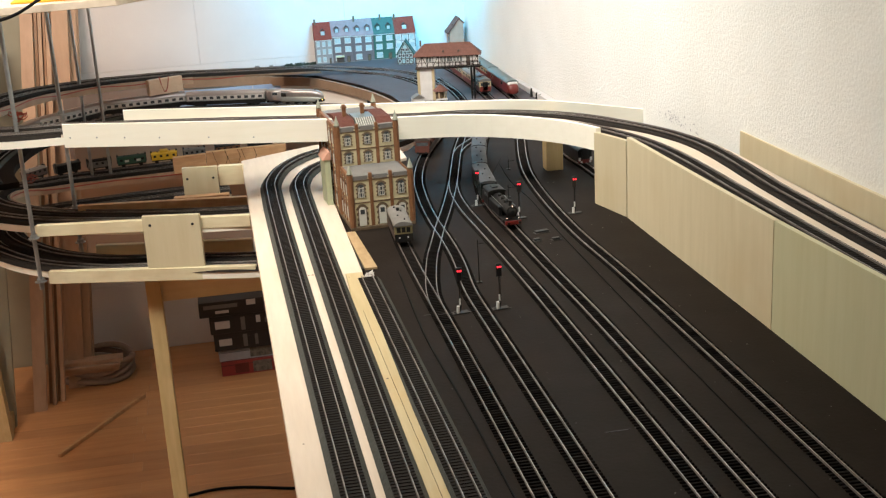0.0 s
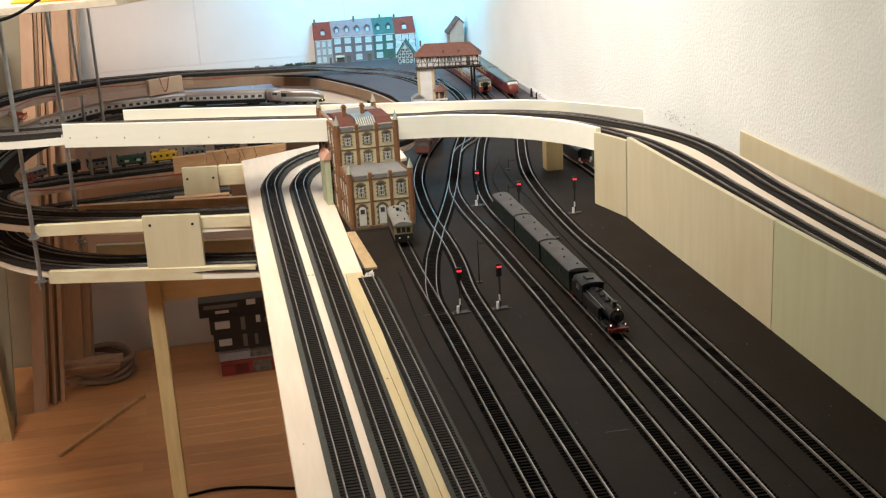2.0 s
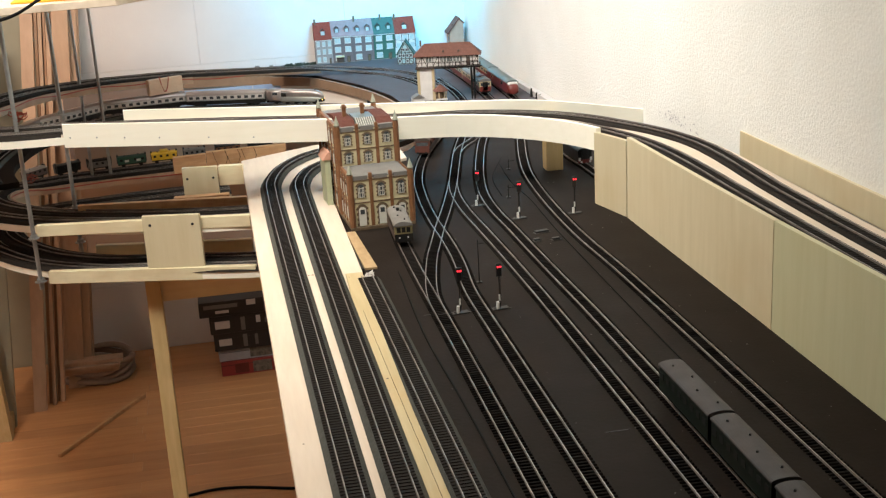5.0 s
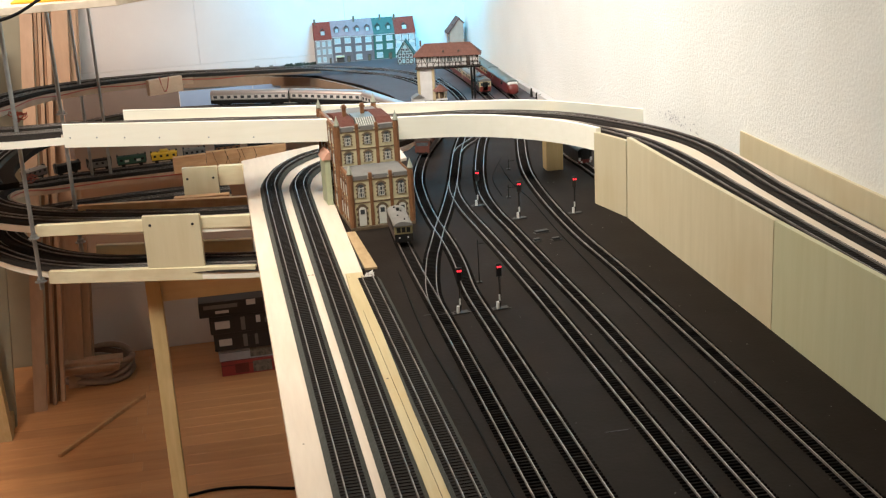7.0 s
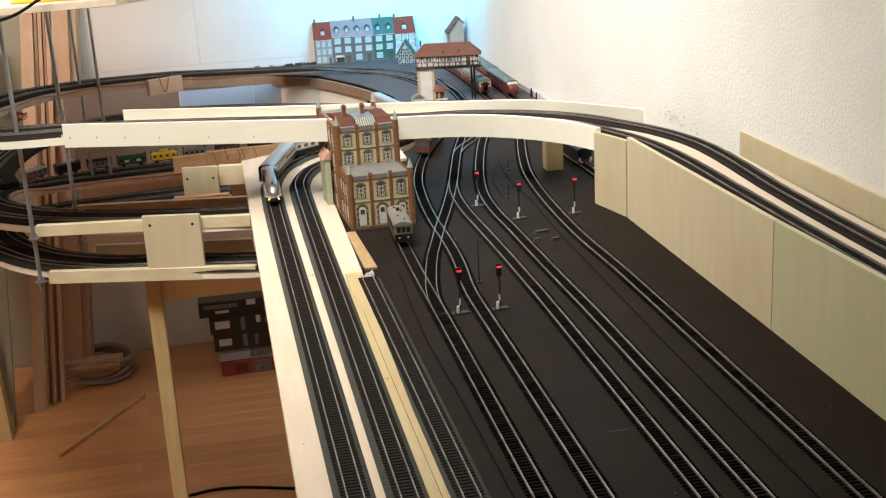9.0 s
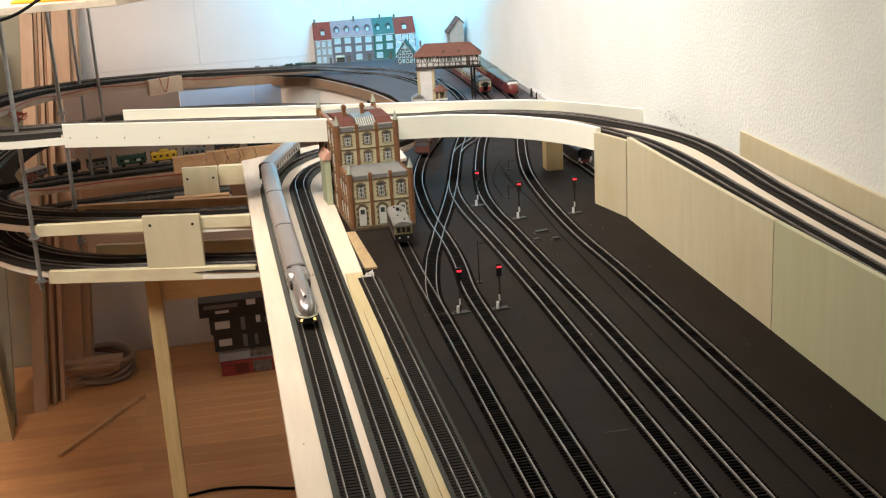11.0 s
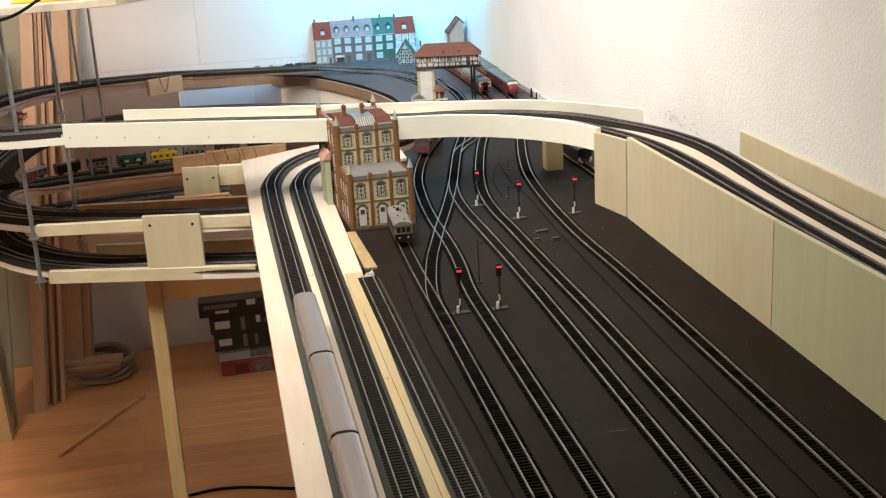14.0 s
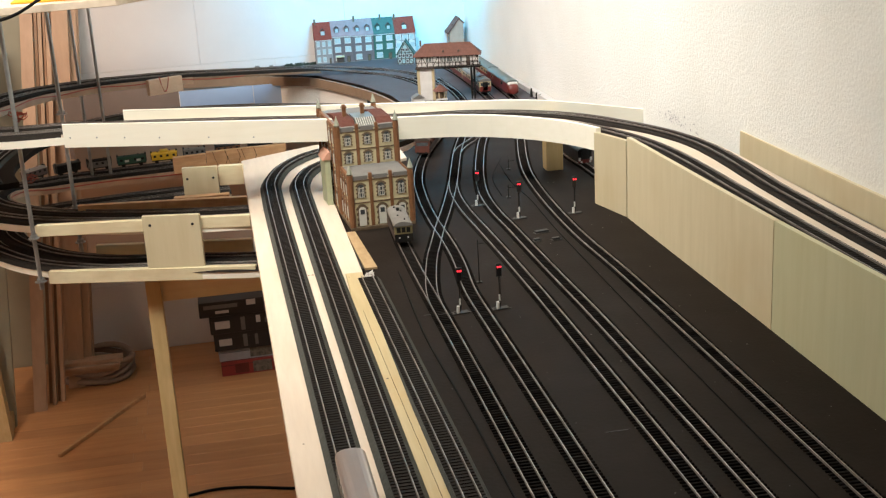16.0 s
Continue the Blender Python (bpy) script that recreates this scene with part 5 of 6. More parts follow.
# bridge signal box
def signal_box():
    e = empty("signal_box", "half-timbered model signal box on legs with a red hipped roof", "signal box", pose(0.548, 3.372, ZB, 0, 0, -14))
    part("tower_wall", cube(0, 0.046, 0, 0.050, 0, 0.092), M_OFFWHITE, e, "white rendered tower")
    for z in (0.028, 0.060):
        fr = part("window", cube(-0.001, 0.0004, 0.018, 0.030, z, z + 0.016), M_STONE, e)
        part("pane", cube(-0.0014, -0.001, 0.020, 0.028, z + 0.002, z + 0.014), M_PANE, fr)
    part("quoin", cube(-0.0008, 0.007, -0.0008, 0.004, 0, 0.092), M_BEIGE, e)
    part("quoin", cube(0.040, 0.0468, -0.0008, 0.004, 0, 0.092), M_BEIGE, e)
    part("floor_beam", cube(-0.004, 0.176, -0.006, 0.056, 0.090, 0.095), M_TIMBER, e)
    part("cabin_wall", cube(-0.002, 0.172, -0.003, 0.053, 0.095, 0.125), M_OFFWHITE, e, "white half-timbered cabin")
    for i in range(12):
        x = -0.001 + i * 0.0156
        part("timber", cube(x - 0.0011, x + 0.0011, -0.0040, -0.003, 0.095, 0.125), M_TIMBER, e)
    for z in (0.0965, 0.108, 0.1238):
        part("timber", cube(-0.002, 0.172, -0.0042, -0.003, z - 0.0009, z + 0.0009), M_TIMBER, e)
    for x0, x1 in ((0.0, 0.014), (0.030, 0.016), (0.045, 0.060), (0.125, 0.110), (0.155, 0.170)):
        part("brace", profile_y([(x0 - 0.001, 0.096), (x0 + 0.001, 0.096), (x1 + 0.001, 0.124), (x1 - 0.001, 0.124)], -0.0041, -0.003), M_TIMBER, e)
    for i, x in enumerate((0.030, 0.0385, 0.070, 0.079, 0.088, 0.097, 0.106, 0.115, 0.124)):
        fr = part("window", cube(x - 0.0036, x + 0.0036, -0.0046, -0.003, 0.1085, 0.1228), M_BAR, e)
        for dx in (-0.0016, 0.0016):
            part("pane", cube(x + dx - 0.0012, x + dx + 0.0012, -0.0050, -0.0046, 0.1095, 0.1218), M_PANE, fr)
    part("door", cube(0.140, 0.149, -0.0046, -0.003, 0.097, 0.120), M_TIMBER, e)
    for x in range(12):
        part("baluster", cube(0.060 + x * 0.0098, 0.0612 + x * 0.0098, -0.0095, -0.0085, 0.095, 0.106), M_LOCO, e)
    part("handrail", cube(0.055, 0.178, -0.0096, -0.0084, 0.1055, 0.1068), M_LOCO, e)
    part("walkway", cube(0.050, 0.182, -0.011, -0.003, 0.0925, 0.095), M_LOCO, e)
    one = prism([(-0.010, -0.011), (0.180, -0.011), (0.180, 0.061), (-0.010, 0.061)], 0.125, 0.157)
    for v in one.verts:
        if v.co.z > 0.14:
            v.co.y = 0.025 + (0.001 if v.co.y > 0.02 else -0.001)
            v.co.x = 0.022 if v.co.x < 0.05 else 0.148
    roof = part("roof", one, M_TILE, e, "red-brown hipped roof")
    for x in (0.075, 0.118):
        part("roof_window", loft([(x - 0.006, 0.002, 0.131, 0.136, 1), (x, 0.006, 0.131, 0.1405, 1), (x + 0.006, 0.002, 0.131, 0.136, 1)], 8), M_TIMBER, roof).matrix_basis = pose(0, 0.004, 0)
    part("chimney", cube(0.010, 0.014, 0.020, 0.026, 0.150, 0.166), M_STONE, e)
    for x in (0.150, 0.158):
        for y in (0.004, 0.046):
            part("post", cube(x - 0.002, x + 0.002, y - 0.002, y + 0.002, 0, 0.091), M_LOCO, e)
    return e


signal_box()
hut = empty("track_hut", "small model hut with a red pyramid roof", "hut", pose(0.603, 3.325, ZB))
for a in range(6):
    x, y = 0.015 * math.cos(a * math.pi / 3), 0.015 * math.sin(a * math.pi / 3)
    part("post", cube(x - 0.0014, x + 0.0014, y - 0.0014, y + 0.0014, 0, 0.034), M_BEIGE, hut)
part("wall", cone(pose(0, 0, 0), 0.013, 0.013, 0.034, 6), M_STONE, hut)
part("roof", cone(pose(0, 0, 0.034), 0.024, 0.001, 0.018, 6), M_TILE, hut)
part("counter", cube(-0.016, 0.016, -0.017, -0.013, 0.010, 0.014), M_OFFWHITE, hut)
shed = empty("white_shed", "low white model shed beside the signal box", "shed", pose(0.525, 3.33, ZB))
part("wall", cube(0, 0.032, 0, 0.030, 0, 0.016), M_OFFWHITE, shed)
part("roof", profile_y([(-0.002, 0.016), (0.034, 0.016), (0.016, 0.027)], -0.002, 0.032), M_GREYROOF, shed)


# low dark scenery and odds and ends before the back wall
def clump(bm, x, y, z, r, n, rng):
    for _ in range(n):
        a, d = rng.uniform(0, 6.28), r * math.sqrt(rng.random())
        h = rng.uniform(0.003, 0.008)
        cone(pose(x + d * math.cos(a), y + d * 0.5 * math.sin(a), z, rng.uniform(-25, 25), rng.uniform(-25, 25)), h * 0.7, h * 0.2, h * 1.6, 5, bm)


rng = random.Random(5)
bm = bmesh.new()
for i in range(16):
    clump(bm, 0.235 + i * 0.0065, 4.205, ZB, 0.008, 5, rng)
tagged(part("hedge", bm, M_BUSH), label="low dark model hedge along the back wall", category="hedge")
lw = empty("model_ruin", "low pale grey model wall by the back wall", "model wall", pose(0.105, 4.17, ZB))
for i, (w, h) in enumerate(((0.03, 0.010), (0.02, 0.016), (0.025, 0.009), (0.018, 0.014), (0.02, 0.008))):
    part("block", cube(i * 0.024, i * 0.024 + w * 0.75, 0, 0.018, 0, h, 0.001), M_GREYROOF, lw)
for x, y, h in ((0.851, 3.285, 0.026), (0.858, 3.255, 0.018), (0.863, 3.235, 0.016)):
    b = empty("buffer_stop", "small dark model buffer stop by the wall", "buffer stop", pose(x, y, ZB), group="dark stops by the wall")
    part("post", cone(pose(0, 0, 0), 0.004, 0.003, h * 0.75, 8), M_LOCO, b)
    part("cap", cone(pose(0, 0, h * 0.75), 0.0025, 0.002, h * 0.25, 8), M_BUSH, b)
kerb = prism([(0.866, 2.6), (0.880, 2.6), (0.878, 3.2), (0.858, 4.15), (0.848, 4.15)], ZB, 0.008)
setting("trim_wall", kerb, M_OFFWHITE, "white strip along the foot of the plastered wall")

# ---- signals and small things in the yard ----
M_SIGBASE = plain("dark_grey_plastic_base", (0.030, 0.028, 0.026), 0.5)


def signal():
    e = empty("light_signal", "model railway light signal showing two red lamps", "railway signal", group="red light signals in the yard")
    part("base_plate", cube(-0.013, 0.013, -0.0055, 0.0055, 0, 0.0020, 0.0004), M_SIGBASE, e, "dark grey base plate")
    part("relay_box", cone(pose(-0.004, -0.002, 0.0022), 0.0026, 0.0024, 0.0105, 10), M_WHITEPL, e, "white relay box")
    part("mast", cone(pose(0.001, 0.003, 0.0022), 0.0011, 0.0009, 0.056, 8), M_LOCO, e)
    part("mast_sleeve", cone(pose(0.001, 0.003, 0.012), 0.0014, 0.0014, 0.010, 8), M_WHITEPL, e)
    part("ladder", cube(0.0026, 0.0030, 0.0025, 0.0035, 0.004, 0.050), M_LOCO, e)
    head = part("signal_head", cube(-0.0034, 0.0054, 0.0005, 0.0035, 0.0500, 0.0710, 0.0010), M_BLACK, e, "black lamp board")
    for x in (-0.0010, 0.0030):
        part("lamp", cone(pose(x, 0.0006, 0.0655, 90), 0.0014, 0.0014, 0.0008, 10), M_GLOWR, head, "glowing red lamp")
    part("bracket", cube(-0.010, -0.001, -0.001, 0.001, 0.0022, 0.004), M_GREYPL, e)
    return e


sg = signal()
SPOTS = [(0.627, 2.127), (0.522, 2.132), (0.468, 2.245), (0.316, 1.679), (0.376, 1.678)]
sg.matrix_basis = pose(SPOTS[0][0], SPOTS[0][1], ZB, 0, 0, 8)
for x, y in SPOTS[1:]:
    copy_thing(sg, pose(x, y, ZB, 0, 0, 8))


def mast(x, y, h):
    e = empty("catenary_mast", "thin dark model mast standing in the yard", "mast", pose(x, y, ZB), group="thin masts in the yard")
    part("foot", cube(-0.004, 0.004, -0.004, 0.004, 0, 0.0016), M_LOCO, e)
    part("pole", cone(pose(0, 0, 0.001), 0.0011, 0.0007, h, 6), M_LOCO, e)
    part("arm", cube(-0.0004, 0.014, -0.0004, 0.0004, h - 0.006, h - 0.005), M_LOCO, e)


mast(0.3725, 1.805, 0.070)
mast(0.538, 2.283, 0.026)
mast(0.593, 2.506, 0.024)


def tube_thing(name, pts, r, m, label, category, sides=6, step=0.01):
    line = Line(pts, 0.01)
    out = [(r * math.cos(2 * math.pi * i / sides), r * math.sin(2 * math.pi * i / sides)) for i in range(sides)]
    v, f = sweep(line, out, step)
    return tagged(link_mesh(name, v, f, m, smooth=True), label=label, category=category)


M_WIRE = mat("black_cable_sheath", (0.006, 0.006, 0.006), (0.009, 0.009, 0.009), 60, 0.85, spec=0.1)
M_REDWIRE = plain("red_wire_insulation", (0.36, 0.055, 0.03), 0.5)
ZW = ZB + 0.0008
tube_thing("yard_cable", [(0.586, 2.56, ZW), (0.572, 2.40, ZW), (0.574, 2.24, ZW), (0.566, 2.05, ZW), (0.560, 1.7, ZW), (0.556, 1.3, ZW), (0.555, 0.6, ZW)], 0.0010, M_WIRE,
           "thin dark cable lying between two yard tracks", "cable", 5, 0.03)
tube_thing("yard_cable", [(0.258, 1.90, ZW), (0.249, 1.6, ZW), (0.256, 1.3, ZW), (0.262, 0.6, ZW)], 0.0014, M_WIRE, "dark cable lying beside the siding", "cable", 5, 0.03)
tube_thing("yard_cable", [(0.605, 2.62, ZW), (0.545, 2.45, ZW), (0.528, 2.30, ZW)], 0.0010, M_WIRE, "thin dark cable lying between two yard tracks", "cable", 5, 0.02)
setting("board_joint", cube(0.396, 0.425, 1.238, 1.2398, ZB, ZB + 0.0006), M_BLACK, "dark joint in the yard board")
setting("board_joint", prism([(0.262, 1.6845), (0.392, 1.6730), (0.392, 1.6760), (0.262, 1.6875)], ZB, ZB + 0.0010), M_SIGBASE, "grey joint strip across the yard board")
for x, y, w, d in ((0.536, 2.03, 0.026, 0.010), (0.548, 1.98, 0.014, 0.007), (0.515, 1.985, 0.012, 0.008)):
    e = empty("point_motor", "small black flat housing between the tracks", "point motor", pose(x, y, ZB, 0, 0, 12), group="flat housings between tracks")
    part("cover", cube(-w / 2, w / 2, -d / 2, d / 2, 0.0016, 0.005, 0.0008), M_BLACK, e)
    part("base", cube(-w / 2 - 0.001, w / 2 + 0.001, -d / 2 - 0.001, d / 2 + 0.001, 0, 0.0016), M_GREYPL, e)

# crumbs and dust on the yard board
rng = random.Random(11)
verts, faces = [], []
for _ in range(130):
    x, y, r = rng.uniform(0.25, 0.70), rng.uniform(1.0, 2.7), rng.choice((0.0004, 0.0005, 0.0007, 0.001))
    a = rng.uniform(0, 3)
    b = len(verts)
    for k in range(4):
        verts.append((x + r * rng.uniform(0.7, 2) * math.cos(a + k * 1.57), y + r * rng.uniform(0.7, 2) * math.sin(a + k * 1.57), ZB + 0.0001))
    verts.append((x, y, ZB + r * 1.2))
    faces += [(b, b + 1, b + 4), (b + 1, b + 2, b + 4), (b + 2, b + 3, b + 4), (b + 3, b, b + 4)]
tagged(link_mesh("crumbs", verts, faces, M_SLATE), label="pale crumbs and dust on the yard board", category="dust", kind="stuff")

# loose plywood offcut and chipped filler at the end of the siding
M_OFFCUT = mat("speckled_brown_plywood", (0.36, 0.235, 0.115), (0.46, 0.32, 0.17), 60, 0.6, stretch=(3, 0.5, 3), spot=(0.25, 0.15, 0.07), spot_scale=60)
e = empty("plywood_offcut", "thin plywood offcut lying beside the station", "offcut")
part("sheet", prism([(0.200, 2.150), (0.217, 2.150), (0.227, 1.930), (0.206, 1.930)], ZB, -0.003, 0.0004), M_OFFCUT, e)
# Black strip drawn in place of the dark, shaded gap beside the offcut.
part("strip", prism([(0.196, 2.150), (0.1995, 2.150), (0.2055, 1.930), (0.2005, 1.935)], ZB, -0.0045), M_BLACK, e, "black strip drawn for the shaded gap")
rng = random.Random(3)
bm = bmesh.new()
for _ in range(16):
    x, y = 0.199 + rng.uniform(-0.006, 0.018), 1.893 + rng.uniform(-0.012, 0.018)
    cone(pose(x, y, ZB, rng.uniform(-30, 30), rng.uniform(-30, 30), rng.uniform(0, 90)), rng.uniform(0.002, 0.005), 0.001, rng.uniform(0.003, 0.007), 5, bm)
tagged(part("plaster_lump", bm, M_OFFWHITE), label="crumbling lump of white plaster filler at the track end", category="plaster")

# screws in the bridge fascia
for px, pz in ((-0.283, 0.174), (-0.235, 0.170), (-0.184, 0.165), (-0.120, 0.159), (-0.028, 0.151), (0.057, 0.143), (0.455, 0.122)):
    s = part("screw", cone(pose(0, 0, 0, 90), 0.0016, 0.0014, 0.0007, 8), M_STEEL)
    s.matrix_basis = pose(px, 2.3667, pz)
    tagged(s, label="small steel screw head in the bridge fascia", category="screw", group="screws in the fascia")

# drying crack and knots in the pine strip
tube_thing("crack", [(0.1875, 0.8, 0.0008), (0.1835, 1.1, 0.0008), (0.1790, 1.45, 0.0008), (0.1760, 1.72, 0.0008)], 0.0005, M_WIRE, "fine dark crack along the pine strip", "crack", 4, 0.05)
for x, y, r in ((0.1735, 1.455, 0.0022), (0.1745, 1.88, 0.0016), (0.052, 1.30, 0.0012), (0.060, 2.35, 0.0016), (0.058, 2.47, 0.0014), (0.118, 1.915, 0.0022), (0.112, 1.915, 0.0014), (0.123, 1.917, 0.0013)):
    k = part("wood_knot", cone(pose(x, y, 0.0), r, r * 0.8, 0.0011 if x > 0.17 else 0.0004, 9), M_STONE)
    tagged(k, label="small brown knot in the pale wood", category="knot", group="knots in the wood")

# ---- open end of the layout ----
def rod(x, y, z0, z1, nuts):
    e = empty("threaded_rod", "upright zinc-plated threaded rod with nuts", "rod", group="threaded rods carrying the loops")
    part("shaft", cone(pose(x, y, z0), 0.0042, 0.0042, z1 - z0, 12), M_STEEL, e)
    for z in nuts:
        part("washer", cone(pose(x, y, z), 0.0115, 0.0115, 0.0014, 14), M_STEEL, e)
        part("nut", cone(pose(x, y, z + 0.0014), 0.0078, 0.0078, 0.0060, 6), M_STEEL, e)


def slab(name, pts, z0, z1, m, label, category, bevel=0.0008):
    return tagged(part(name, prism(pts, z0, z1, bevel), m), label=label, category=category)


def plank_between(name, a, b, thick, z0, z1, m, label, category):
    """An upright board from a to b, thick metres deep behind that line."""
    d = (Vector((b[0], b[1], 0)) - Vector((a[0], a[1], 0))).normalized()
    n = Vector((-d.y, d.x, 0)) * thick
    return slab(name, [a, b, (b[0] + n.x, b[1] + n.y), (a[0] + n.x, a[1] + n.y)], z0, z1, m, label, category)


rod(-0.386, 2.425, -0.135, 0.41, (-0.120, -0.030, 0.174))
rod(-0.325, 2.630, -0.14, 0.41, (-0.030, 0.174, -0.105))
rod(-0.366, 3.430, -0.16, 0.409, (-0.1525,))
rod(-0.3165, 3.430, -0.16, 0.409, (-0.1525,))
rod(-0.560, 2.48, -0.14, 0.41, (0.16,))

slab("top_board", [(-1.0, 2.36), (-0.42, 2.36), (-0.17, 2.40), (-0.08, 2.52), (-0.08, 2.9), (-0.2, 3.55), (-1.0, 3.55)], 0.408, 0.422, M_WHITE, "pale plywood board carried high on the rods", "board")
cl = bmesh.new()
N = 14
grid = [[cl.verts.new((-0.36 + i * 0.017, 2.42 + j * 0.016, 0.4235 + 0.010 * math.sin(math.pi * min(i, N - i) / N) * (0.6 + 0.4 * math.sin(i * 1.3) * math.cos(j * 0.9)) + 0.002)) for j in range(N + 1)]
        for i in range(N + 1)]
for i in range(N):
    for j in range(N):
        cl.faces.new((grid[i][j], grid[i + 1][j], grid[i + 1][j + 1], grid[i][j + 1]))
base = bmesh.ops.extrude_face_region(cl, geom=cl.faces[:])
for v in base["geom"]:
    if isinstance(v, bmesh.types.BMVert):
        v.co.z = 0.4222
bmesh.ops.recalc_face_normals(cl, faces=cl.faces[:])
M_CLOTH = mat("orange_yellow_cloth", (0.80, 0.36, 0.02), (0.86, 0.46, 0.04), 30, 0.8, bump=0.4, bump_scale=200)
tagged(part("cloth", cl, M_CLOTH, smooth=True), label="crumpled orange-yellow cloth lying on the top board", category="cloth")
tube_thing("power_cable", [(-0.24, 2.42, 0.436), (-0.285, 2.375, 0.438), (-0.310, 2.350, 0.428), (-0.335, 2.345, 0.414), (-0.375, 2.345, 0.402), (-0.45, 2.35, 0.397)], 0.0032, M_WIRE,
           "black cable hanging over the edge of the top board", "cable", 8)

# fascia battens and joining plates
M_KNOT = mat("reddish_pine_block", (0.50, 0.28, 0.13), (0.62, 0.38, 0.20), 25, 0.55, stretch=(0.6, 5, 5), bump=0.08, bump_scale=80, spot=(0.30, 0.14, 0.06), spot_scale=16, spot_amount=0.6)
def batten(a, b, thick, z0, z1, m=M_PINEX, label="pale pine batten edging a loop board"):
    return plank_between("batten", a, b, thick, z0, z1, m, label, "batten")


batten((-0.385, 2.455), (0.034, 2.372), 0.014, -0.036, -0.0125)
batten((-0.375, 2.455), (0.034, 2.345), 0.014, -0.136, -0.110)
batten((-0.315, 2.585), (0.034, 2.520), 0.014, -0.034, -0.013, M_KNOT, "tan pine batten below the middle loop")
batten((-0.290, 2.575), (0.034, 2.500), 0.014, -0.128, -0.100)
batten((-0.02, 2.710), (0.034, 2.700), 0.018, -0.030, 0.014)
batten((-0.121, 2.650), (-0.002, 2.640), 0.020, -0.058, -0.034, M_KNOT, "short tan pine batten under a joining plate")
for (a, b), z0, z1 in ((((-0.176, 2.405), (-0.064, 2.378)), -0.138, -0.002), (((-0.098, 2.690), (-0.022, 2.678)), -0.050, 0.022)):
    pl = empty("joining_plate", "square plywood joining plate fixed with screws", "plate", group="square joining plates")
    d = (Vector((b[0], b[1], 0)) - Vector((a[0], a[1], 0))).normalized()
    n = Vector((-d.y, d.x, 0)) * 0.009
    part("sheet", prism([a, b, (b[0] + n.x, b[1] + n.y), (a[0] + n.x, a[1] + n.y)], z0, z1, 0.0008), M_PLYZ, pl)
    L = (Vector(b) - Vector(a)).length
    for u in (0.13, 0.87):
        for zz in ((0.12, 0.86) if z1 - z0 > 0.1 else (0.65,)):
            c2 = Vector(a) + (Vector(b) - Vector(a)) * u
            part("screw", cone(pose(c2.x, c2.y - 0.0012, z0 + (z1 - z0) * zz, -90), 0.0028, 0.0028, 0.001, 10), M_BLACK, pl)
leg = empty("table_leg", "upright square pine leg under the layout", "table leg")
part("post", cube(-0.190, -0.160, 2.455, 2.490, FLOOR, -0.150, 0.0012), M_PINEZ, leg)
part("cap", cube(-0.200, -0.158, 2.450, 2.495, -0.150, -0.1345, 0.001), M_PINEZ, leg)
setting("cross_beam", cube(-0.160, 0.70, 2.470, 2.500, -0.205, -0.150, 0.001), M_PINEX, "pine cross beam under the layout")
setting("cross_beam", cube(0.040, 0.90, 2.700, 2.735, -0.075, -0.026, 0.001), M_PINEX, "pine cross beam under the layout")
setting("cross_beam", cube(0.060, 0.90, 1.30, 1.335, -0.085, -0.026, 0.001), M_PINEX, "pine cross beam under the layout")
for x, y in ((0.85, 2.72), (0.85, 1.318), (0.62, 3.9)):
    setting("layout_post", cube(x - 0.018, x + 0.018, y - 0.018, y + 0.018, FLOOR, -0.0255, 0.001), M_PINEZ, "pine post under the layout")

slab("pine_block", [(-0.145, 3.405), (-0.055, 3.415), (-0.055, 3.437), (-0.145, 3.427)], -0.155, -0.110, M_KNOT, "short reddish pine block on the loop's inner edge", "wood block")
slab("pine_block", [(-0.054, 3.418), (0.17, 3.437), (0.17, 3.457), (-0.054, 3.440)], -0.153, -0.106, M_KNOT, "long reddish pine block with loose wires", "wood block")
M_TANW = mat("pinkish_planed_wood", (0.55, 0.40, 0.28), (0.62, 0.47, 0.34), 14, 0.6, stretch=(0.6, 5, 5), spot=(0.42, 0.29, 0.19), spot_scale=10)
slab("hanging_block", [(-0.190, 3.535), (-0.098, 3.585), (-0.106, 3.600), (-0.198, 3.552)], 0.045, 0.0885, M_TANW, "pale wood block below the upper loop", "wood block")

for x in (-0.035, 0.0, 0.045):
    pts = [(x + dx, 3.412 + 0.08 * (x + dx) + dy, -0.129 + dz) for dx, dy, dz in ((0, 0.004, 0.024), (0.012, -0.004, -0.012), (0.026, -0.006, -0.022), (0.040, -0.002, 0.004), (0.034, 0.004, 0.024))]
    tube_thing("loose_wire", pts, 0.0010, M_WIRE, "thin dark wire looped over a wood block", "wire", 5)
# Added sheet: its brown stands in for wall in shade behind the lower loops.
M_SHADEDWALL = mat("pinkish_brown_shaded_wall", (0.40, 0.30, 0.235), (0.46, 0.35, 0.275), 5, 0.8, spot=(0.34, 0.25, 0.19), spot_scale=3)
slab("hardboard_sheet", [(-0.42, 3.56), (0.10, 3.60), (0.10, 3.606), (-0.42, 3.566)], -0.42, -0.012, M_SHADEDWALL, "brown sheet added for the shaded wall behind the lower loops", "sheet")
inner = [LC.at(s) - LC.side(s) * 0.0715 for s in LC.nodes(0.05)]
if (inner[len(inner) // 2] - Vector((-0.30, 3.0, 0.15))).length > (LC.at(LC.length / 2) - Vector((-0.30, 3.0, 0.15))).length:
    inner = [LC.at(s) + LC.side(s) * 0.0715 for s in LC.nodes(0.05)]
tube_thing("red_wire", [(p.x, p.y, p.z - 0.014 + 0.003 * math.sin(i * 1.1)) for i, p in enumerate(inner)][2:-6], 0.0016, M_REDWIRE, "red wire run along the upper loop", "wire", 5, 0.02)
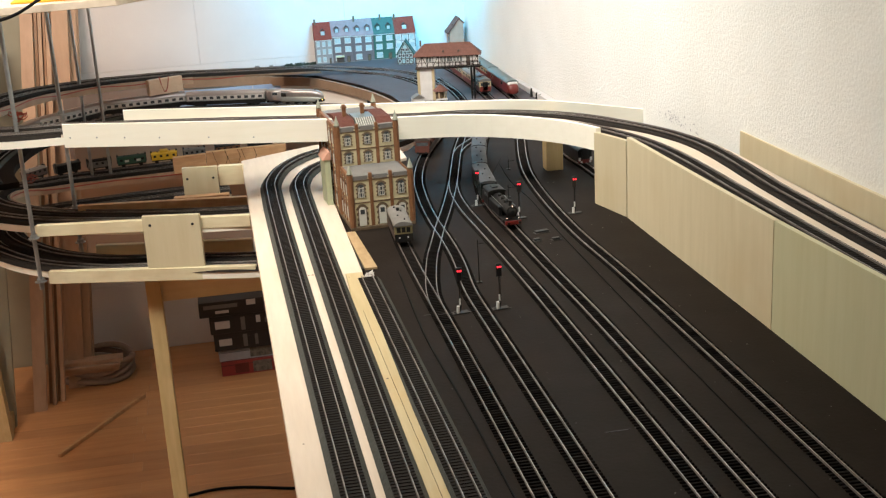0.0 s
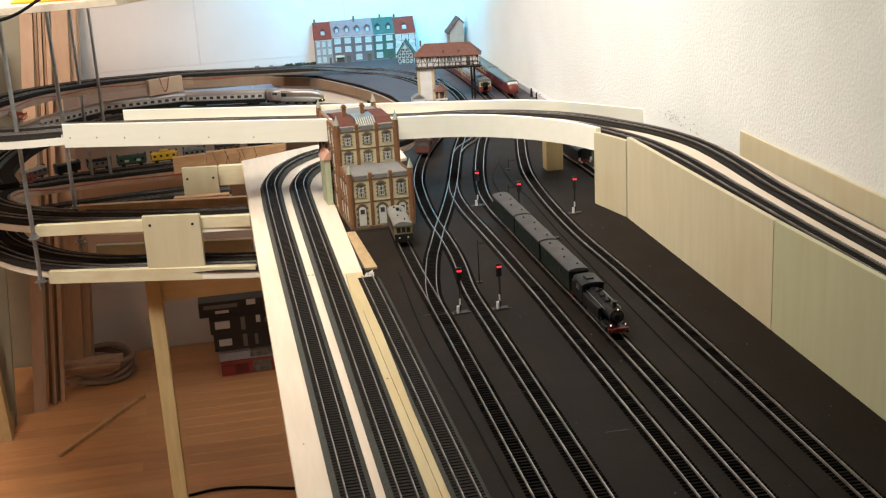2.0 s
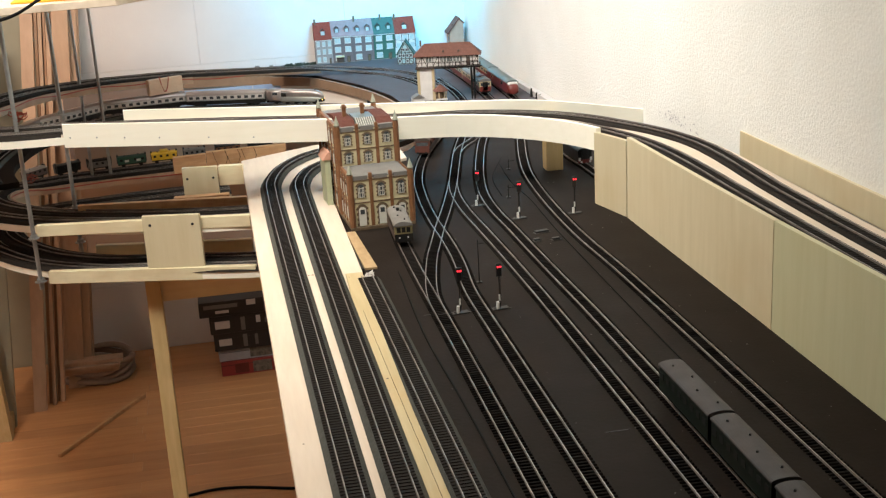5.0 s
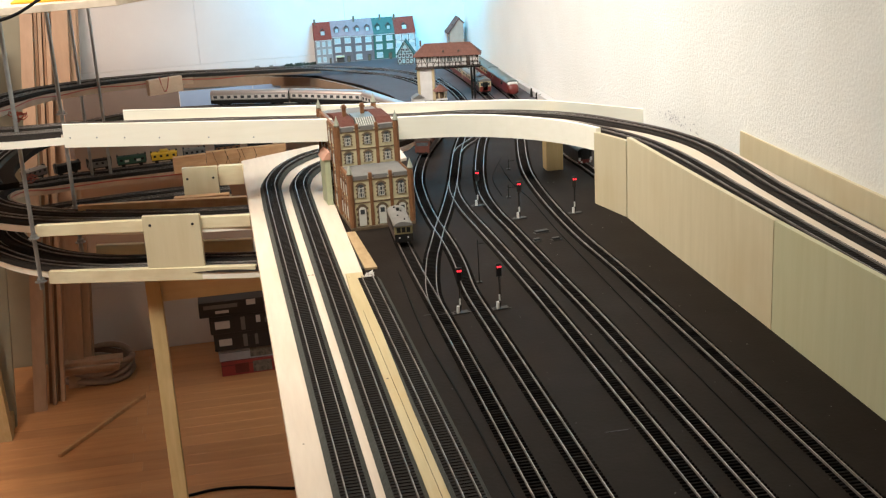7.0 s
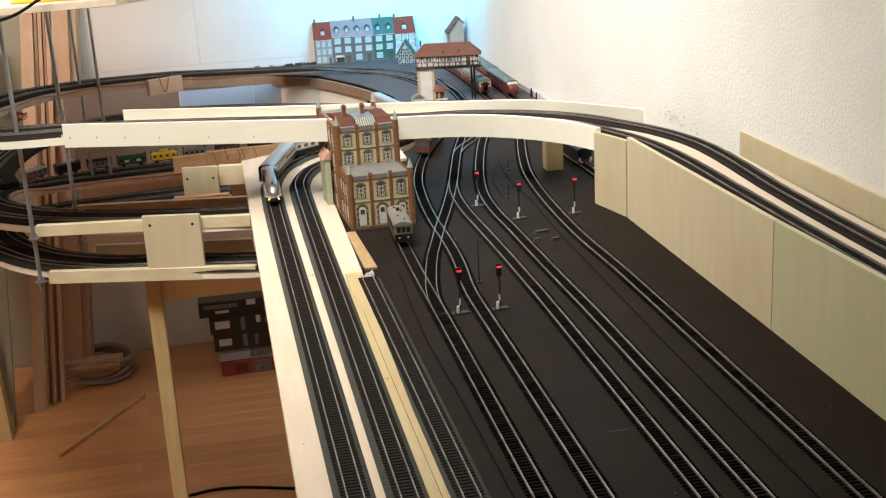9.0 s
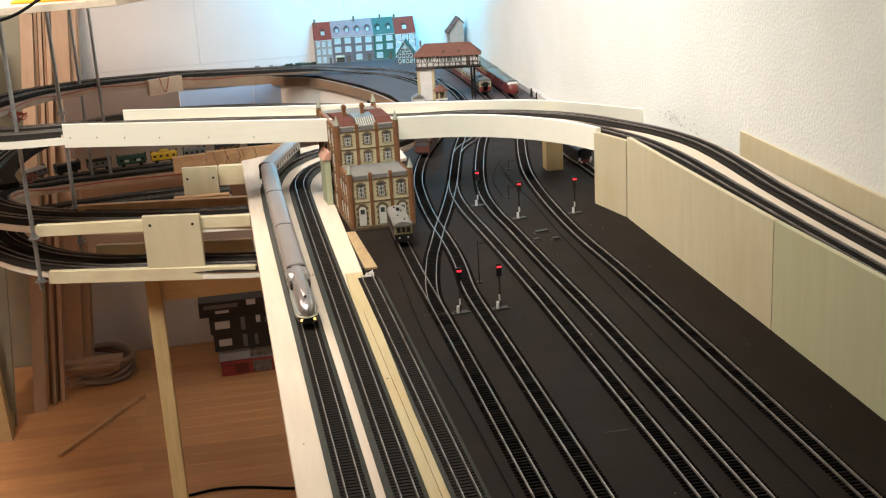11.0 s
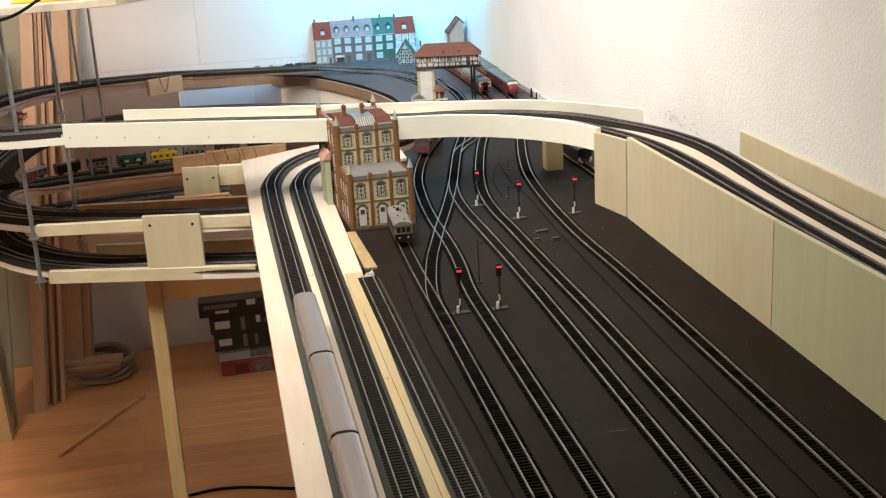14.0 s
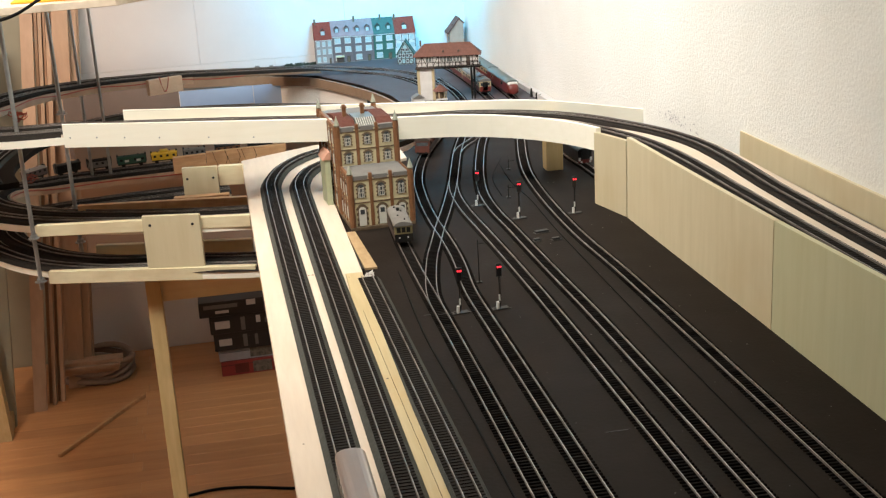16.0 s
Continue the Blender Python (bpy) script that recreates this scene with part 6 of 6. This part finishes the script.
inner2 = [LB.at(s) - LB.side(s) * 0.0675 for s in LB.nodes(0.05)]
if (inner2[len(inner2) // 2] - Vector((-0.2, 3.0, -0.06))).length > (LB.at(LB.length / 2) - Vector((-0.2, 3.0, -0.06))).length:
    inner2 = [LB.at(s) + LB.side(s) * 0.0675 for s in LB.nodes(0.05)]
tube_thing("red_wire", [(p.x, p.y, p.z - 0.015 + 0.002 * math.sin(i * 0.9)) for i, p in enumerate(inner2)][12:], 0.0018, M_REDWIRE, "red wire run along the middle loop", "wire", 5, 0.02)
tube_thing("red_wire", [(-0.160, 3.55, 0.094), (-0.155, 3.545, 0.07), (-0.148, 3.548, 0.05), (-0.140, 3.556, 0.065), (-0.135, 3.56, 0.092)], 0.0018, M_REDWIRE, "red wire tied round the wood block", "wire", 5)
rng = random.Random(8)
for (x, y, z) in ((-0.40, 2.555, 0.185), (-0.500, 3.25, -0.100)):
    for k in range(4):
        pts = [(x + rng.uniform(-0.02, 0.02), y + rng.uniform(-0.012, 0.012), z + rng.uniform(-0.002, 0.018)) for _ in range(5)]
        tube_thing("red_wire", [(x, y, z - 0.006)] + pts, 0.0011, M_REDWIRE, "tangled red wire end on a loop board", "wire", 5)

# ---- floor corner: timber, boxes, hose ----
def leaning(x, y, w, t, top_dx, top_y, z1, m, label="long bare wooden board leaning in the corner"):
    one = bmesh.new()
    bmesh.ops.create_cube(one, size=1.0)
    for v in one.verts:
        u = v.co.z + 0.5
        v.co = Vector((x + (v.co.x + 0.5) * w + top_dx * u, y + (v.co.y + 0.5) * t + (top_y - y) * u, FLOOR + u * (z1 - FLOOR)))
    bmesh.ops.bevel(one, geom=one.edges[:], offset=0.001, segments=1, affect="EDGES")
    return tagged(part("timber_board", one, m), label=label, category="board", group="boards leaning in the corner")


M_TAN = mat("tan_mdf_board", (0.41, 0.27, 0.175), (0.49, 0.33, 0.22), 10, 0.6, stretch=(5, 5, 0.4), spot=(0.42, 0.28, 0.18), spot_scale=4, vary=0.12)
M_DKWOOD = mat("brown_stained_board", (0.22, 0.12, 0.06), (0.30, 0.17, 0.09), 10, 0.5, stretch=(5, 5, 0.4), vary=0.15)
M_GREYG = mat("pale_grey_green_sheet", (0.29, 0.28, 0.21), (0.35, 0.34, 0.26), 4, 0.6, spot=(0.36, 0.36, 0.30), spot_scale=2)
for x, y, w, t, z1, m in ((-0.690, 3.80, 0.040, 0.018, 0.30, M_TAN), (-0.648, 3.86, 0.010, 0.030, 0.29, M_DKWOOD), (-0.636, 3.84, 0.012, 0.030, 0.29, M_TAN),
                          (-0.622, 3.87, 0.008, 0.030, 0.28, M_DKWOOD), (-0.613, 3.86, 0.014, 0.030, 0.285, M_TAN), (-0.596, 3.96, 0.052, 0.018, 0.27, M_TAN),
                          (-0.655, 4.02, 0.14, 0.016, 0.25, M_TAN), (-0.560, 3.99, 0.010, 0.030, 0.26, M_DKWOOD), (-0.548, 3.98, 0.030, 0.018, 0.28, M_TAN)):
    leaning(x, y, w, t, 0.095, 4.19 if y < 3.97 else 4.21, z1, m)
leaning(-0.80, 3.70, 0.070, 0.02, 0.04, 4.10, 0.2, M_GREYG, "pale grey board leaning in the corner")
leaning(-0.775, 3.60, 0.045, 0.045, -0.10, 3.95, -0.15, M_PINEZ, "short brown post leaning in the corner")
leaning(-0.82, 3.66, 0.03, 0.03, -0.04, 3.95, -0.05, M_DKWOOD, "dark brown board leaning in the corner")
slab("grey_panel", [(-1.3, 4.215), (-0.575, 4.215), (-0.575, 4.235), (-1.3, 4.235)], FLOOR, 0.55, M_GREYG, "pale grey-green sheet standing at the wall", "sheet")
slab("wood_block", [(-0.775, 3.64), (-0.735, 3.66), (-0.735, 3.74), (-0.775, 3.72)], FLOOR, FLOOR + 0.05, M_PINEZ, "small wood block on the floor", "wood block")

coil = empty("hose_coil", "coiled grey-brown hose lying on the floor", "hose")
M_HOSE = plain("grey_brown_hose", (0.30, 0.22, 0.17), 0.6)
for k, (r, z) in enumerate(((0.115, 0.012), (0.108, 0.030), (0.118, 0.048), (0.100, 0.014), (0.112, 0.064))):
    pts = [(-0.505 + 0.006 * math.sin(k * 2) + r * math.cos(a * math.pi / 10), 4.06 + r * 0.9 * math.sin(a * math.pi / 10), FLOOR + z + 0.006 * math.sin(a + k)) for a in range(21)]
    out = [(0.011 * math.cos(2 * math.pi * i / 8), 0.011 * math.sin(2 * math.pi * i / 8)) for i in range(8)]
    v, f = sweep(Line(pts), out, 0.015)
    link_mesh("loop", v, f, M_HOSE, coil, smooth=True)
for x0, x1, y, z, t in ((-0.615, -0.420, 3.93, 0.040, 0.012), (-0.615, -0.410, 3.945, 0.053, 0.012), (-0.615, -0.425, 3.95, 0.020, 0.015)):
    b = part("trim_piece", cube(x0, x1, y, y + 0.05, FLOOR + z + 0.03, FLOOR + z + t + 0.03, 0.001), M_TAN)
    tagged(b, label="short pale wooden board lying on the hose", category="board", group="short boards on the hose")
st = tagged(part("stick", prism([(-0.580, 3.445), (-0.570, 3.440), (-0.340, 3.812), (-0.350, 3.818)], FLOOR, FLOOR + 0.012, 0.001), M_KNOT), label="thin wooden stick lying on the floor", category="stick")
tube_thing("floor_cable", [(-0.20, 3.085, FLOOR + 0.004), (-0.12, 3.100, FLOOR + 0.004), (-0.03, 3.085, FLOOR + 0.004), (0.1, 3.04, FLOOR + 0.004), (0.3, 3.0, FLOOR + 0.004)], 0.0042, M_WIRE,
           "black cable lying on the floor", "cable", 8)


def carton(x0, x1, y, z0, z1, m, turn, marks, label):
    e = empty("carton", label, "box", pose(x0, y, FLOOR + z0, 0, 0, turn), group="stacked cartons under the layout")
    w, h = x1 - x0, z1 - z0
    part("body", cube(0, w, 0, 0.22, 0.0006, h - 0.0006, 0.0012), m, e)
    part("lid_edge", cube(-0.0006, w + 0.0006, -0.0006, 0.2206, h * 0.72, h * 0.72 + 0.0012), M_BLACK, e)
    for a, b, c3, d3, mm in marks:
        part("label", cube(a * w, b * w, -0.0012, -0.0002, c3 * h, d3 * h), mm, e)
    return e


M_CARTON = plain("black_printed_carton", (0.016, 0.014, 0.014), 0.4)
M_CARTONR = plain("red_printed_carton", (0.30, 0.035, 0.03), 0.45)
M_CARTONG = plain("grey_white_carton", (0.36, 0.36, 0.38), 0.45)
M_PRINT = mat("dark_photo_print", (0.05, 0.045, 0.04), (0.22, 0.19, 0.15), 70, 0.4)
M_PRINTP = mat("violet_photo_print", (0.06, 0.045, 0.06), (0.16, 0.12, 0.14), 60, 0.4)
M_PRINTY = mat("yellow_flower_print", (0.42, 0.26, 0.05), (0.10, 0.05, 0.03), 90, 0.4)
M_PALE = plain("pale_paper_label", (0.50, 0.47, 0.45), 0.6)
M_GREYINK = plain("grey_print", (0.14, 0.13, 0.12), 0.5)
BX = 3.90
carton(-0.090, 0.26, BX, 0.000, 0.052, M_CARTONR, 2, ((0.30, 0.48, 0.10, 0.85, M_PRINT), (0.52, 0.68, 0.40, 0.80, M_CRIMSON), (0.55, 0.62, 0.2, 0.3, M_CRIMSON), (0.13, 0.26, 0.15, 0.8, M_CRIMSON)), "red printed carton at the bottom of a stack")
carton(-0.094, 0.25, BX + 0.004, 0.0522, 0.094, M_CARTONG, 2, ((0.30, 0.54, 0.15, 0.98, M_PRINT), (0.58, 0.78, 0.55, 0.9, M_PALE), (0.58, 0.72, 0.2, 0.35, M_GREYINK)), "grey-white printed carton in a stack")
carton(-0.104, 0.25, BX - 0.006, 0.0942, 0.156, M_CARTON, 1, ((0.045, 0.165, 0.30, 0.68, M_PALE), (0.27, 0.31, 0.15, 0.85, M_GREYINK), (0.38, 0.41, 0.2, 0.8, M_GREYINK), (0.64, 0.80, 0.15, 0.9, M_PRINTY)),
       "black printed carton with a pale label in a stack")
carton(-0.112, 0.25, BX - 0.010, 0.1562, 0.219, M_CARTON, 1, ((0.045, 0.18, 0.30, 0.72, M_PALE), (0.28, 0.32, 0.12, 0.85, M_GREYINK), (0.42, 0.46, 0.45, 0.85, M_PALE), (0.50, 0.52, 0.4, 0.7, M_GREYINK), (0.62, 0.74, 0.2, 0.85, M_PRINTP)),
       "black printed carton with a pale label in a stack")
carton(-0.142, 0.23, BX - 0.012, 0.2192, 0.272, M_CARTON, 0, ((0.04, 0.34, 0.55, 0.80, M_GREYINK), (0.14, 0.26, 0.22, 0.40, M_PALE), (0.42, 0.50, 0.6, 0.95, M_PALE), (0.57, 0.78, 0.1, 0.95, M_PRINTP)),
       "black printed carton on top of a stack")

# ---- floor boards ----
floor = tagged(new("floor"), label="warm beech laminate floor laid in strips", kind="structure")
BOARD = {}
for L in (1.28, 0.64):
    one = cube(0, L - 0.0006, 0, 0.0642, -0.009, 0.0, 0.0004)
    me = bpy.data.meshes.new("floor_board")
    one.to_mesh(me)
    one.free()
    me.materials.append(M_FLOOR)
    BOARD[L] = me
rng = random.Random(21)
y = 1.6
while y < 4.24:
    x = -1.66 + rng.choice((0.0, 0.02, 0.04, 0.05))
    while x < 1.0:
        L = rng.choice((1.28, 0.64))
        if x + L > 1.10:
            break
        ob = new("floor_board", BOARD[L])
        ob.parent = floor
        ob.location = (x, y, FLOOR)
        x += L
    y += 0.0645

# ---- painted blocks of the back wall ----
wall_north = bpy.data.objects["wall_north"]
one = cube(0, 0.4988, -0.0018, 0.004, 0, 0.2488, 0.0009)
block_mesh = bpy.data.meshes.new("wall_block")
one.to_mesh(block_mesh)
one.free()
block_mesh.materials.append(M_WALL)
for row in range(8):
    for col in range(5):
        ob = new("wall_block", block_mesh)
        ob.parent = wall_north
        ob.location = (-1.55 + col * 0.5 + (0.25 if row % 2 else 0.0) + rng.uniform(-0.0003, 0.0003), 4.25 + rng.uniform(-0.0005, 0.0005), FLOOR + row * 0.25)

# scuffs on the plastered wall
verts, faces = [], []
rng = random.Random(17)
for _ in range(70):
    y, z, r = 2.30 + rng.gauss(0, 0.055), 0.102 + abs(rng.gauss(0, 0.013)), rng.uniform(0.0008, 0.0035)
    x = 0.925 - 0.037 * (y + 1.2) / 4.4 - 0.0016
    b = len(verts)
    n = 6
    for k in range(n):
        q = r * rng.uniform(0.5, 1.4)
        verts.append((x, y + q * math.cos(k * 6.283 / n), z + q * 0.7 * math.sin(k * 6.283 / n)))
    verts.append((x - 0.0006, y, z))
    faces += [(b + k, b + (k + 1) % n, b + n) for k in range(n)]
M_SCUFF = mat("grey_scuff", (0.34, 0.32, 0.31), (0.52, 0.49, 0.47), 80, 0.9)
tagged(link_mesh("scuffs", verts, faces, M_SCUFF), label="grey scuff marks on the plastered wall", category="scuff marks", kind="stuff")


# ---- moving things ----
def motions():
    rails = [p for p in reversed(YARD_LINES[4]) if 0.6 < p[1] < 3.5]
    steam_line = Line(rails + [(0.499, 0.45, -0.0025), (0.497, -0.4, -0.0025)])
    s_ref = nearest_s(steam_line, 0.4915, 2.051)
    span = 0.2795
    for thing, back, base in ((engine, 0.0885, 0.06), (green_coaches[0], 0.1800 + 0.0790, 0.09), (green_coaches[1], 0.2590 + 0.1585, 0.09), (green_coaches[2], 0.4175 + 0.1585, 0.09)):
        rows = []
        for i in range(0, 65):
            t = i * 0.25
            s = s_ref + span * min(t, 8.0) - back
            rows.append((t, flat_headed(steam_line, s, base)))
        walk(thing, rows)
    silver_line = Line([tuple(p) for p in [T1.at(T1.length - d) for d in T1.nodes(0.02)]] + [(0.0975, 0.2, 0.012), (0.0975, -0.9, 0.012)])
    total = 1.105
    jump = nearest_s(silver_line, 0.275, 3.434)
    go = nearest_s(silver_line, -0.052, 3.562) + total - 0.02
    stand = [(0.0, jump), (3.0, jump), (6.6, jump), (6.7, jump), (6.7334, jump + (go - jump) * 0.33), (6.7667, jump + (go - jump) * 0.67), (6.8, go)]
    near = [(2.52, 8.5), (2.278, 9.2), (1.552, 11.3), (1.419, 11.7), (1.264, 12.1), (1.115, 12.5), (0.945, 13.0), (0.766, 13.5), (0.576, 14.0), (0.412, 14.5), (0.275, 15.0), (0.172, 15.5), (0.064, 16.0)]
    tail = [(7.2, (0.043, 3.537)), (7.5, (0.11, 3.512))]
    known = stand + [(t, nearest_s(silver_line, *xy) + total - 0.02) for t, xy in tail]
    far_s = nearest_s(silver_line, 0.0835, 2.30)
    known += [(t, far_s + (2.30 - y)) for y, t in near]

    def nose(t):
        ts, ss = [k[0] for k in known], [k[1] for k in known]
        return float(np.interp(t, ts, ss))
    times = sorted(set([i * 0.25 for i in range(0, 27)] + [6.7, 6.7334, 6.7667, 6.8] + [6.8 + 0.2 * i for i in range(1, 46)] + [16.0]))
    for k, thing in enumerate([stream] + silver_coaches):
        back = 0.079 if k == 0 else 0.157 + 0.118 + 0.237 * (k - 1)
        walk(thing, [(t, flat_headed(silver_line, nose(t) - back, 0.09 if k == 0 else 0.156)) for t in times])


motions()
